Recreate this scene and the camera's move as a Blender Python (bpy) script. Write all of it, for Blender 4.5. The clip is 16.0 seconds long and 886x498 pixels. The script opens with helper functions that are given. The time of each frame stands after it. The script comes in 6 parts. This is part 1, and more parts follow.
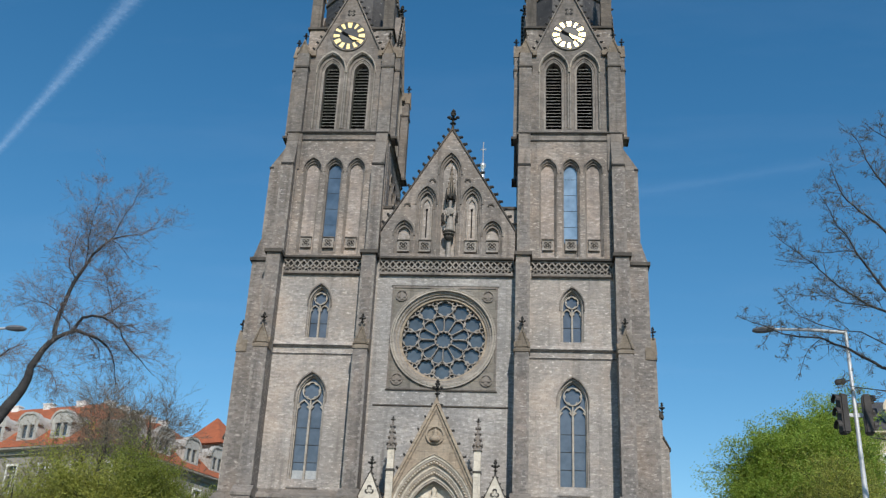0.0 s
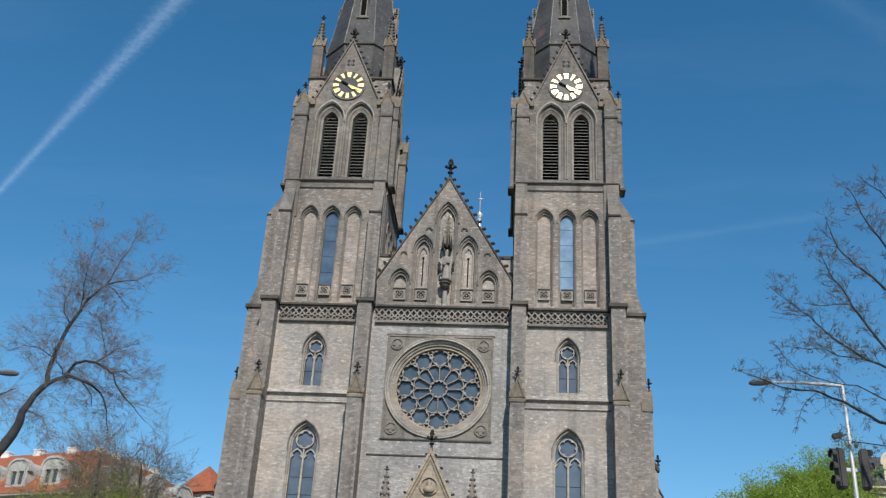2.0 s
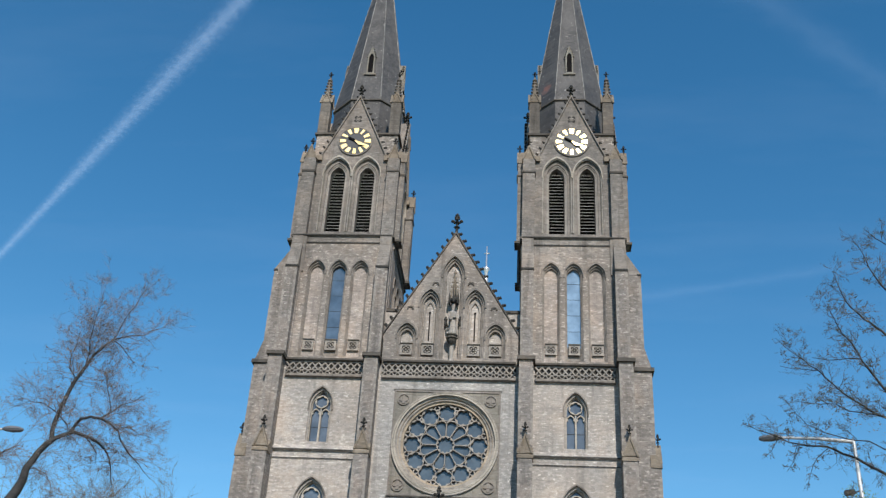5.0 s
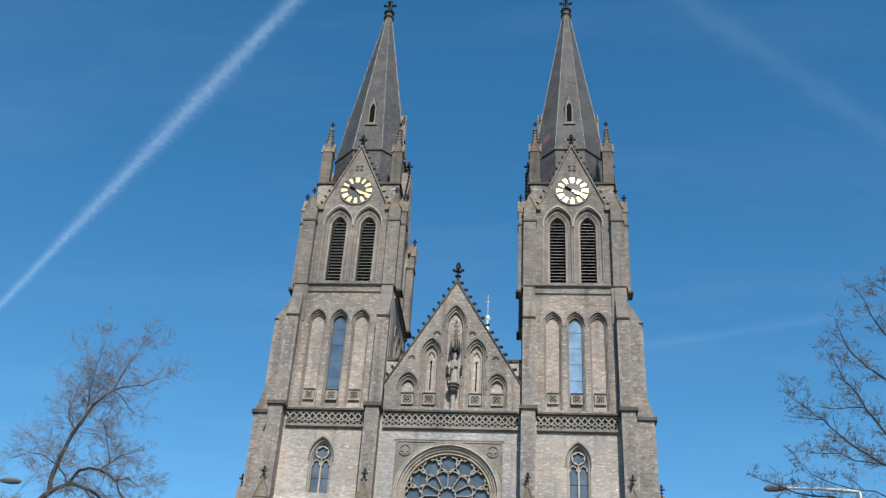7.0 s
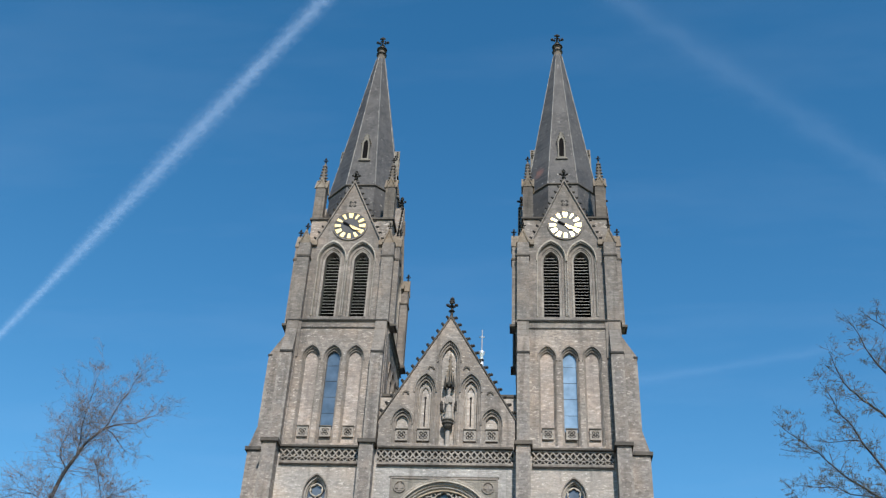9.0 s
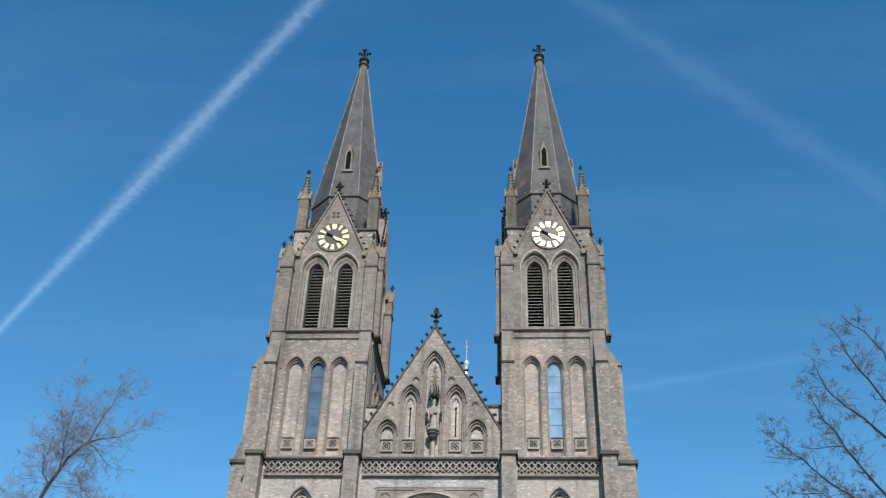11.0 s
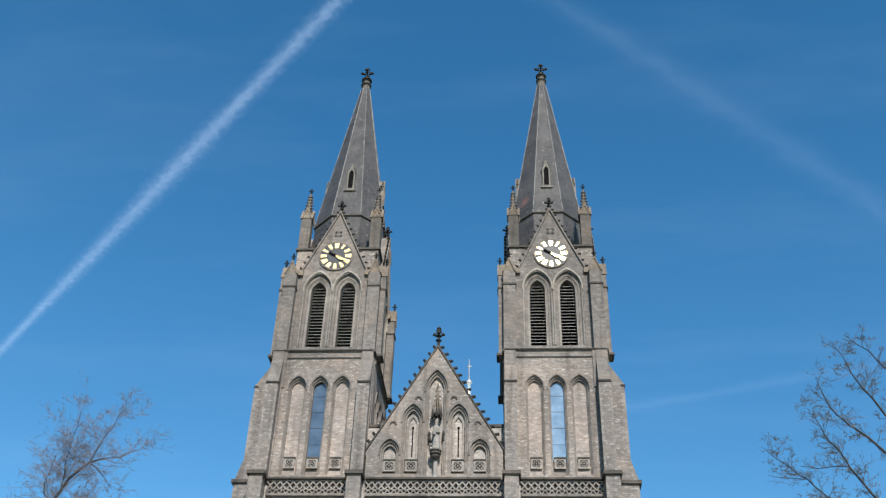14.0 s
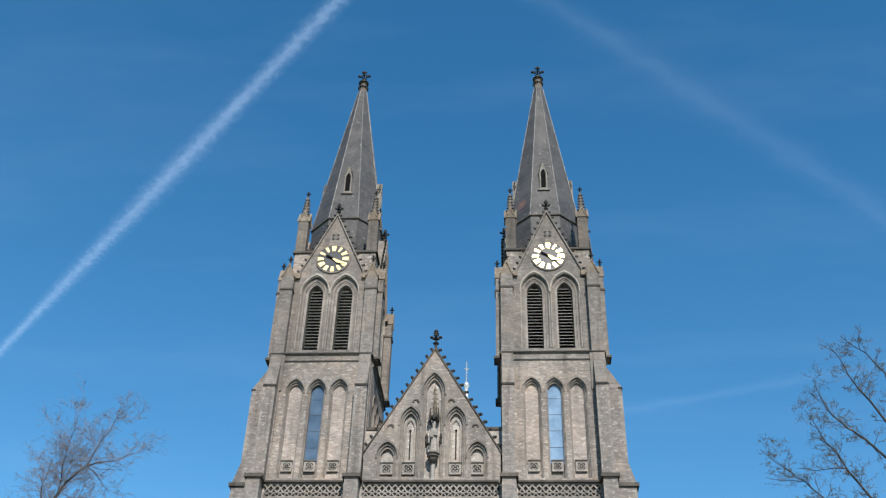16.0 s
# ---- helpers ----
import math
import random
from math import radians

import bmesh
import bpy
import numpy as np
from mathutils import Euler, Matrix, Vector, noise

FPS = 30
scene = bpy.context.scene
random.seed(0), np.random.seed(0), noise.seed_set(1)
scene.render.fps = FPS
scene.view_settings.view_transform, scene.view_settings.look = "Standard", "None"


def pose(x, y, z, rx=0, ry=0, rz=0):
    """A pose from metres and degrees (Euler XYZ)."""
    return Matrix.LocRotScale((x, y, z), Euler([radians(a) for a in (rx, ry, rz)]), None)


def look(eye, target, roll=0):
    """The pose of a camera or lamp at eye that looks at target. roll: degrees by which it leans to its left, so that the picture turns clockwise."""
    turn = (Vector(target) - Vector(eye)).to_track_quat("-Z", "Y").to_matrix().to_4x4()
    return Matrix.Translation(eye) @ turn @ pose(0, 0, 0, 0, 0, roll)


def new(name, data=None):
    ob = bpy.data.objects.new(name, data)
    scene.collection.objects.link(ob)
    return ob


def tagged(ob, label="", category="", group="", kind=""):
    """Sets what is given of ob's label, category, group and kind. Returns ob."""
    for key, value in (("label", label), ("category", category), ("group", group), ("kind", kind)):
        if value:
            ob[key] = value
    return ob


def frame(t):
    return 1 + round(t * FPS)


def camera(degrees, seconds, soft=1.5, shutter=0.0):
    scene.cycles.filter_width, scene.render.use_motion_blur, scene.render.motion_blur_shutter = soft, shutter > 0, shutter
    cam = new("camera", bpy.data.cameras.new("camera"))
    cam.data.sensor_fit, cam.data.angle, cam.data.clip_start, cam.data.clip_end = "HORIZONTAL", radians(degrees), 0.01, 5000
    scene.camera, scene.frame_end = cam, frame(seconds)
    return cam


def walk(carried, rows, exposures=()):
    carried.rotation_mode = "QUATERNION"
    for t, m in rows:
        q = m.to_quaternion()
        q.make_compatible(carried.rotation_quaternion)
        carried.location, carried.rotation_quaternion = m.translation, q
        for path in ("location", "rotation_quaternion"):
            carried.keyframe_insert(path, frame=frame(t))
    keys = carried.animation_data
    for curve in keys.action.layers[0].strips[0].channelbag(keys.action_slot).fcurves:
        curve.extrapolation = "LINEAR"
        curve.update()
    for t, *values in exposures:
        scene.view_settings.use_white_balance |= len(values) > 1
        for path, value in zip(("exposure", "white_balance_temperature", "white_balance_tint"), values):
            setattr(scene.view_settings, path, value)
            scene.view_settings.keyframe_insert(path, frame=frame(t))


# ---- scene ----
from mathutils.geometry import tessellate_polygon

# camera: standing on the square before the church, tilting up
EYE = (4.23, -50.96, 1.70)
# seconds, yaw, pitch, roll in degrees
PATH = [
    (0, 5.00, 23.94, 2.73), (0.5, 5.20, 24.52, 3.01), (1, 5.15, 25.30, 3.05), (1.5, 5.11, 26.00, 3.26), (2, 4.93, 26.69, 3.33),
    (2.5, 4.92, 27.11, 3.22), (3, 4.93, 27.41, 3.14), (3.5, 5.30, 27.83, 3.55), (4, 5.35, 28.35, 3.35), (4.2, 5.43, 28.63, 3.50),
    (6.5, 5.81, 31.76, 3.50), (7, 5.83, 32.47, 3.53), (7.5, 5.98, 32.98, 3.75), (8, 5.57, 33.65, 3.15), (8.5, 5.67, 34.04, 3.21),
    (9, 5.53, 34.46, 3.04), (9.5, 5.71, 34.89, 3.05), (10, 5.10, 35.10, 2.69), (10.2, 4.62, 34.99, 2.21), (12.5, 4.53, 35.61, 1.76),
    (13, 4.55, 35.85, 1.75), (13.5, 4.46, 35.96, 1.81), (14, 4.66, 36.14, 2.02), (14.5, 4.35, 36.24, 1.65), (15, 4.37, 35.99, 1.94),
    (15.5, 4.29, 36.08, 1.59), (16, 4.47, 36.30, 1.82)]
cam = camera(47.05, 16.0, soft=1.35)
walk(cam, [(t, Matrix.Translation(EYE) @ pose(0, 0, 0, 90 + p, 0, y) @ pose(0, 0, 0, 0, 0, r)) for t, y, p, r in PATH],
     exposures=[(0, -0.15), (4, 0.03), (7, 0.18), (10, 0.25), (16, 0.30)])

# ---- light: afternoon sun from behind and right of the camera ----
SUN_AZ, SUN_EL = 166.0, 37.0
world = bpy.data.worlds.new("world")
scene.world = world
world.use_nodes = True
wn = world.node_tree
wn.nodes.clear()
sky = wn.nodes.new("ShaderNodeTexSky")
sky.sky_type, sky.sun_disc = "NISHITA", False
sky.sun_elevation, sky.sun_rotation = radians(SUN_EL), radians(SUN_AZ)
sky.air_density, sky.dust_density, sky.ozone_density = 1.0, 0.0, 1.0
bg = wn.nodes.new("ShaderNodeBackground")
bg.inputs["Strength"].default_value = 0.10
wo = wn.nodes.new("ShaderNodeOutputWorld")
tone = wn.nodes.new("ShaderNodeHueSaturation")
tone.inputs["Hue"].default_value = 0.493
tone.inputs["Saturation"].default_value, tone.inputs["Value"].default_value = 1.37, 1.40
wn.links.new(sky.outputs[0], tone.inputs["Color"])
wn.links.new(tone.outputs[0], bg.inputs["Color"])
wn.links.new(bg.outputs[0], wo.inputs["Surface"])
sun = new("sun", bpy.data.lights.new("sun", "SUN"))
sun.data.energy, sun.data.angle, sun.data.color = 5.0, radians(0.5), (1.0, 0.92, 0.82)
az, el = radians(SUN_AZ), radians(SUN_EL)
sun_way = Vector((math.sin(az) * math.cos(el), math.cos(az) * math.cos(el), math.sin(el)))
sun.matrix_world = look(sun_way * 300, (0, 0, 0))


# ---- materials ----
def material(name, rough=0.8, metal=0.0, spec=0.3):
    m = bpy.data.materials.new(name)
    m.use_nodes = True
    b = m.node_tree.nodes["Principled BSDF"]
    b.inputs["Roughness"].default_value, b.inputs["Metallic"].default_value = rough, metal
    b.inputs["Specular IOR Level"].default_value = spec
    return m, m.node_tree.nodes, m.node_tree.links, b


def mix(n, l, f, a, b, mode="MIX"):
    x = n.new("ShaderNodeMix")
    x.data_type, x.blend_type = "RGBA", mode
    for sock, v in ((x.inputs[0], f), (x.inputs[6], a), (x.inputs[7], b)):
        if hasattr(v, "links"):
            l.new(v, sock)
        else:
            sock.default_value = v if isinstance(v, float) else (*v, 1.0)
    return x.outputs[2]


def noise_at(n, l, vec, scale, detail=4.0, rough=0.55):
    t = n.new("ShaderNodeTexNoise")
    t.inputs["Scale"].default_value, t.inputs["Detail"].default_value, t.inputs["Roughness"].default_value = scale, detail, rough
    if vec is not None:
        l.new(vec, t.inputs["Vector"])
    return t.outputs["Fac"]


def ramp(n, l, fac, stops):
    r = n.new("ShaderNodeValToRGB")
    e = r.color_ramp.elements
    while len(e) < len(stops):
        e.new(0.5)
    for k, (p, c) in zip(e, stops):
        k.position, k.color = p, ((*c, 1.0) if isinstance(c, tuple) else (c, c, c, 1.0))
    l.new(fac, r.inputs[0])
    return r.outputs[0]


def world_pos(n):
    return n.new("ShaderNodeNewGeometry").outputs["Position"]


def bump(n, l, b, height, strength, distance):
    k = n.new("ShaderNodeBump")
    k.inputs["Strength"].default_value, k.inputs["Distance"].default_value = strength, distance
    l.new(height, k.inputs["Height"])
    l.new(k.outputs[0], b.inputs["Normal"])


def masonry(name, dark, mid, light, width=0.23, height=0.095, rag=1.5, patch=0.5, soot=0.55, fleck=0.65, warm=0.4):
    """Rough stone in level courses: blocks of their own shade, broad weathering, pale lime dashes along the beds, rain streaks."""
    m, n, l, b = material(name, 0.9, 0.0, 0.15)
    pos = world_pos(n)
    sep = n.new("ShaderNodeSeparateXYZ")
    l.new(pos, sep.inputs[0])
    add = n.new("ShaderNodeMath")
    l.new(sep.outputs[0], add.inputs[0]), l.new(sep.outputs[1], add.inputs[1])
    comb = n.new("ShaderNodeCombineXYZ")
    l.new(add.outputs[0], comb.inputs[0]), l.new(sep.outputs[2], comb.inputs[1])
    # the courses waver a little, so that no bed runs dead straight
    wob = n.new("ShaderNodeVectorMath")
    wob.operation = "SCALE"
    wn_ = n.new("ShaderNodeTexNoise")
    wn_.inputs["Scale"].default_value = 1.7
    l.new(comb.outputs[0], wn_.inputs["Vector"])
    l.new(wn_.outputs["Color"], wob.inputs[0])
    wob.inputs["Scale"].default_value = rag * height
    shift = n.new("ShaderNodeVectorMath")
    l.new(comb.outputs[0], shift.inputs[0]), l.new(wob.outputs[0], shift.inputs[1])
    br = n.new("ShaderNodeTexBrick")
    l.new(shift.outputs[0], br.inputs["Vector"])
    br.inputs["Scale"].default_value, br.inputs["Brick Width"].default_value, br.inputs["Row Height"].default_value = 1.0, width, height
    br.inputs["Mortar Size"].default_value, br.inputs["Mortar Smooth"].default_value = 0.05 * height, 0.4
    br.inputs["Color1"].default_value, br.inputs["Color2"].default_value, br.inputs["Mortar"].default_value = (0, 0, 0, 1), (1, 1, 1, 1), (0.5, 0.5, 0.5, 1)
    broad = noise_at(n, l, pos, 0.30, 5.0)
    fine = noise_at(n, l, pos, 6.0, 5.0, 0.7)

    def stretched(x, z):
        k = n.new("ShaderNodeMapping")
        k.inputs["Scale"].default_value = (x, x, z)
        l.new(pos, k.inputs[0])
        return k.outputs[0]
    flecks = noise_at(n, l, stretched(3.4, 9.5), 1.0, 5.0, 0.70)
    bands = noise_at(n, l, stretched(0.45, 3.2), 1.0, 4.0, 0.6)
    c = mix(n, l, ramp(n, l, br.outputs["Color"], [(0.0, 0.20), (0.5, 0.45), (1.0, 0.74)]), tuple(0.66 * v for v in mid), light)
    tint = noise_at(n, l, pos, 0.42, 6.0, 0.7)
    c = mix(n, l, ramp(n, l, tint, [(0.44, 0.0), (0.66, warm)]), c, (light[0] * 1.10, light[1] * 0.93, light[2] * 0.79))
    c = mix(n, l, ramp(n, l, broad, [(0.36, 0.0), (0.62, patch)]), c, dark)
    c = mix(n, l, ramp(n, l, bands, [(0.50, 0.0), (0.72, 0.55 * patch)]), c, tuple(0.7 * v for v in dark))
    c = mix(n, l, ramp(n, l, fine, [(0.50, 0.0), (0.72, 0.42)]), c, tuple(0.5 * v for v in dark))
    c = mix(n, l, ramp(n, l, flecks, [(0.57, 0.0), (0.67, fleck)]), c, tuple(min(0.85, 1.45 * v) for v in light))
    c = mix(n, l, ramp(n, l, flecks, [(0.32, 0.5), (0.45, 0.0)]), c, tuple(0.6 * v for v in dark))
    c = mix(n, l, ramp(n, l, br.outputs["Fac"], [(0.2, 0.0), (0.9, 0.22)]), c, tuple(0.7 * v for v in dark))
    streak = noise_at(n, l, stretched(2.0, 0.14), 1.0, 4.0)
    c = mix(n, l, ramp(n, l, streak, [(0.54, 0.0), (0.74, soot)]), c, tuple(0.42 * v for v in dark))
    l.new(c, b.inputs["Base Color"])
    h = mix(n, l, 0.5, ramp(n, l, br.outputs["Fac"], [(0.0, 1.0), (1.0, 0.0)]), fine)
    bump(n, l, b, h, 0.7, 0.03)
    return m


STONE = masonry("coursed_stone", (0.208, 0.198, 0.188), (0.382, 0.357, 0.336), (0.555, 0.520, 0.488), fleck=0.75, warm=0.5, patch=0.6)
STONE_N = masonry("cool_grey_coursed_stone", (0.190, 0.188, 0.186), (0.350, 0.342, 0.334), (0.520, 0.508, 0.494), fleck=0.75, warm=0.2, patch=0.65)
STONE_W = masonry("brownish_coursed_stone", (0.120, 0.111, 0.104), (0.248, 0.226, 0.209), (0.428, 0.388, 0.354), fleck=0.8, warm=0.5, patch=0.55)
ASHLAR = masonry("grey_belfry_ashlar", (0.104, 0.098, 0.093), (0.215, 0.200, 0.187), (0.312, 0.288, 0.267), 0.36, 0.17, 2.0, 0.6, 0.65, 0.45, 0.5)
OLIVE = masonry("olive_grey_dressed_stone", (0.130, 0.124, 0.110), (0.235, 0.222, 0.196), (0.300, 0.284, 0.254), 0.8, 0.5, 0.4, 0.5, 0.6, 0.25, 0.3)
SOOT = masonry("sooty_dressed_stone", (0.080, 0.074, 0.068), (0.150, 0.136, 0.122), (0.225, 0.204, 0.182), 0.5, 0.35, 0.5, 0.6, 0.6, 0.3, 0.4)
BUTTRESS = masonry("sooty_coursed_stone", (0.110, 0.103, 0.098), (0.220, 0.204, 0.193), (0.362, 0.335, 0.316), 0.24, 0.10, 1.4, 0.55, 0.6, 0.75, 0.5)
PANEL = masonry("pale_rubble_stone", (0.205, 0.183, 0.170), (0.355, 0.318, 0.294), (0.49, 0.440, 0.406), 0.26, 0.12, 1.6, 0.5, 0.5, 0.65, 0.5)
TRIM = masonry("dressed_stone", (0.118, 0.110, 0.102), (0.235, 0.216, 0.199), (0.310, 0.285, 0.262), 0.8, 0.5, 0.4, 0.5, 0.6, 0.25, 0.4)
TRACERY = masonry("pale_tracery_stone", (0.26, 0.24, 0.21), (0.42, 0.39, 0.345), (0.50, 0.465, 0.41), 0.8, 0.5, 0.4, 0.5, 0.35, 0.2, 0.3)
FRIEZE = masonry("carved_grey_stone", (0.20, 0.186, 0.172), (0.325, 0.303, 0.28), (0.40, 0.375, 0.345), 0.8, 0.5, 0.4, 0.5, 0.4, 0.25, 0.3)
CAP = masonry("weathered_capstone", (0.060, 0.056, 0.052), (0.115, 0.106, 0.096), (0.16, 0.146, 0.13), 0.8, 0.4, 0.4, 0.7, 0.5, 0.2, 0.3)
PALE = masonry("pale_carved_stone", (0.46, 0.42, 0.345), (0.66, 0.61, 0.52), (0.78, 0.735, 0.645), 0.6, 0.4, 0.4, 0.4, 0.3, 0.2, 0.3)
OCHRE = masonry("ochre_sandstone", (0.215, 0.180, 0.140), (0.36, 0.306, 0.240), (0.47, 0.404, 0.320), 0.6, 0.4, 0.4, 0.5, 0.35, 0.3, 0.4)
WEATHER = masonry("brown_weathered_stone", (0.135, 0.114, 0.092), (0.235, 0.202, 0.164), (0.315, 0.275, 0.225), 0.6, 0.35, 0.5, 0.6, 0.5, 0.3, 0.5)



def quoin_stone():
    """Corner stones, each of its own shade."""
    m, n, l, b = material("corner_stones", 0.9, 0.0, 0.15)
    both = n.new("ShaderNodeMath")
    l.new(n.new("ShaderNodeObjectInfo").outputs["Random"], both.inputs[0])
    l.new(n.new("ShaderNodeNewGeometry").outputs["Random Per Island"], both.inputs[1])
    part_of = n.new("ShaderNodeMath")
    part_of.operation = "FRACT"
    l.new(both.outputs[0], part_of.inputs[0])
    rnd = part_of.outputs[0]
    f = noise_at(n, l, world_pos(n), 5.0, 5.0, 0.7)
    c = mix(n, l, rnd, (0.190, 0.174, 0.160), (0.305, 0.280, 0.258))
    c = mix(n, l, ramp(n, l, f, [(0.45, 0.0), (0.72, 0.55)]), c, (0.11, 0.10, 0.092))
    l.new(c, b.inputs["Base Color"])
    bump(n, l, b, f, 0.5, 0.02)
    return m


QUOIN = quoin_stone()


def speckled(name, a, b_, scale=3.0, rough=0.8, metal=0.0, spec=0.3, relief=0.15, stretch=(1, 1, 1)):
    m, n, l, b = material(name, rough, metal, spec)
    mp = n.new("ShaderNodeMapping")
    mp.inputs["Scale"].default_value = stretch
    l.new(world_pos(n), mp.inputs[0])
    f = noise_at(n, l, mp.outputs[0], scale, 6.0, 0.65)
    g = noise_at(n, l, mp.outputs[0], scale * 7, 3.0, 0.6)
    c = mix(n, l, ramp(n, l, f, [(0.35, 0.0), (0.65, 1.0)]), a, b_)
    c = mix(n, l, ramp(n, l, g, [(0.5, 0.0), (0.75, 0.35)]), c, tuple(0.5 * v for v in a))
    l.new(c, b.inputs["Base Color"])
    bump(n, l, b, g, relief, 0.02)
    return m


def slate_roof():
    m, n, l, b = material("slate", 0.6, 0.0, 0.25)
    pos = world_pos(n)
    sep = n.new("ShaderNodeSeparateXYZ")
    l.new(pos, sep.inputs[0])
    add = n.new("ShaderNodeMath")
    l.new(sep.outputs[0], add.inputs[0]), l.new(sep.outputs[1], add.inputs[1])
    comb = n.new("ShaderNodeCombineXYZ")
    l.new(add.outputs[0], comb.inputs[0]), l.new(sep.outputs[2], comb.inputs[1])
    br = n.new("ShaderNodeTexBrick")
    l.new(comb.outputs[0], br.inputs["Vector"])
    br.inputs["Scale"].default_value, br.inputs["Brick Width"].default_value, br.inputs["Row Height"].default_value = 1.0, 0.24, 0.16
    br.inputs["Mortar Size"].default_value = 0.006
    br.inputs["Color1"].default_value, br.inputs["Color2"].default_value, br.inputs["Mortar"].default_value = (0.047, 0.047, 0.050, 1), (0.082, 0.080, 0.081, 1), (0.02, 0.02, 0.021, 1)
    big = noise_at(n, l, pos, 0.8, 4.0)
    spots = noise_at(n, l, pos, 4.2, 2.0)
    c = mix(n, l, ramp(n, l, big, [(0.4, 0.0), (0.7, 0.7)]), br.outputs["Color"], (0.106, 0.103, 0.103))
    rain = n.new("ShaderNodeMapping")
    rain.inputs["Scale"].default_value = (3.0, 3.0, 0.22)
    l.new(pos, rain.inputs[0])
    c = mix(n, l, ramp(n, l, noise_at(n, l, rain.outputs[0], 1.0, 4.0), [(0.5, 0.0), (0.72, 0.6)]), c, (0.045, 0.046, 0.049))
    c = mix(n, l, ramp(n, l, spots, [(0.66, 0.0), (0.73, 0.7)]), c, (0.30, 0.29, 0.28))
    gap = n.new("ShaderNodeVectorMath")
    gap.operation = "DISTANCE"
    l.new(pos, gap.inputs[0])
    gap.inputs[1].default_value = (5.30, 3.62, 45.6)
    away = n.new("ShaderNodeMath")
    l.new(gap.outputs["Value"], away.inputs[0]), l.new(noise_at(n, l, pos, 3.0, 4.0, 0.7), away.inputs[1])
    c = mix(n, l, ramp(n, l, away.outputs[0], [(0.60, 0.65), (1.35, 0.0)]), c, (0.24, 0.115, 0.095))
    l.new(c, b.inputs["Base Color"])
    bump(n, l, b, br.outputs["Fac"], 0.4, 0.02)
    return m


def tile_roof():
    m, n, l, b = material("red_roof_tiles", 0.8, 0.0, 0.2)
    pos = world_pos(n)
    f = noise_at(n, l, pos, 1.1, 6.0, 0.7)
    g = noise_at(n, l, pos, 7.0, 3.0, 0.7)
    c = mix(n, l, ramp(n, l, f, [(0.35, 0.0), (0.65, 1.0)]), (0.40, 0.125, 0.060), (0.27, 0.092, 0.050))
    c = mix(n, l, ramp(n, l, g, [(0.5, 0.0), (0.8, 0.6)]), c, (0.15, 0.06, 0.04))
    l.new(c, b.inputs["Base Color"])
    bump(n, l, b, g, 0.4, 0.05)
    return m


def window_glass(name, tint, rough, weight):
    """Leaded glazing behind an outer pane: dark body under a clear gloss."""
    m, n, l, b = material(name, rough, 0.0, weight)
    f = noise_at(n, l, world_pos(n), 1.3, 3.0)
    c = mix(n, l, ramp(n, l, f, [(0.35, 0.0), (0.7, 1.0)]), tint, tuple(0.6 * v for v in tint))
    l.new(c, b.inputs["Base Color"])
    b.inputs["IOR"].default_value = 1.9
    bump(n, l, b, noise_at(n, l, world_pos(n), 2.2, 2.0), 0.06, 0.02)
    return m


def leaf_material(name, a, b_):
    m, n, l, b = material(name, 0.55, 0.0, 0.3)
    info = n.new("ShaderNodeNewGeometry").outputs["Random Per Island"]
    c = mix(n, l, info, a, b_)
    l.new(c, b.inputs["Base Color"])
    tr = n.new("ShaderNodeBsdfTranslucent")
    l.new(c, tr.inputs["Color"])
    mx = n.new("ShaderNodeMixShader")
    mx.inputs[0].default_value = 0.5
    l.new(b.outputs[0], mx.inputs[1]), l.new(tr.outputs[0], mx.inputs[2])
    l.new(mx.outputs[0], n["Material Output"].inputs["Surface"])
    return m


def vapour(name, density, grain):
    """A thin sheet of ice cloud that the sun lights: soft at its edges (UV across), uneven along its length."""
    m, n, l, b = material(name, 1.0)
    uv = n.new("ShaderNodeUVMap").outputs[0]
    sep = n.new("ShaderNodeSeparateXYZ")
    l.new(uv, sep.inputs[0])
    frayed = n.new("ShaderNodeMath")
    frayed.operation = "MULTIPLY_ADD"
    l.new(noise_at(n, l, world_pos(n), grain * 1.6, 6.0, 0.65), frayed.inputs[0])
    frayed.inputs[1].default_value = 0.5
    l.new(sep.outputs[1], frayed.inputs[2])
    off = n.new("ShaderNodeMath")
    off.operation = "SUBTRACT"
    l.new(frayed.outputs[0], off.inputs[0])
    off.inputs[1].default_value = 0.25
    prof = ramp(n, l, off.outputs[0], [(0.08, 0.0), (0.30, 0.22), (0.5, 1.0), (0.70, 0.22), (0.92, 0.0)])
    prof.node.color_ramp.interpolation = "B_SPLINE"
    f = noise_at(n, l, world_pos(n), grain, 8.0, 0.6)
    mul = n.new("ShaderNodeMath")
    mul.operation = "MULTIPLY"
    l.new(prof, mul.inputs[0]), l.new(ramp(n, l, f, [(0.25, 0.50), (0.75, 1.0)]), mul.inputs[1])
    mu2 = n.new("ShaderNodeMath")
    mu2.operation = "MULTIPLY"
    l.new(mul.outputs[0], mu2.inputs[0])
    mu2.inputs[1].default_value = density
    df = n.new("ShaderNodeBsdfTranslucent")
    df.inputs["Color"].default_value = (0.70, 0.85, 1.0, 1)
    tp = n.new("ShaderNodeBsdfTransparent")
    mx = n.new("ShaderNodeMixShader")
    l.new(mu2.outputs[0], mx.inputs[0]), l.new(tp.outputs[0], mx.inputs[1]), l.new(df.outputs[0], mx.inputs[2])
    l.new(mx.outputs[0], n["Material Output"].inputs["Surface"])
    return m


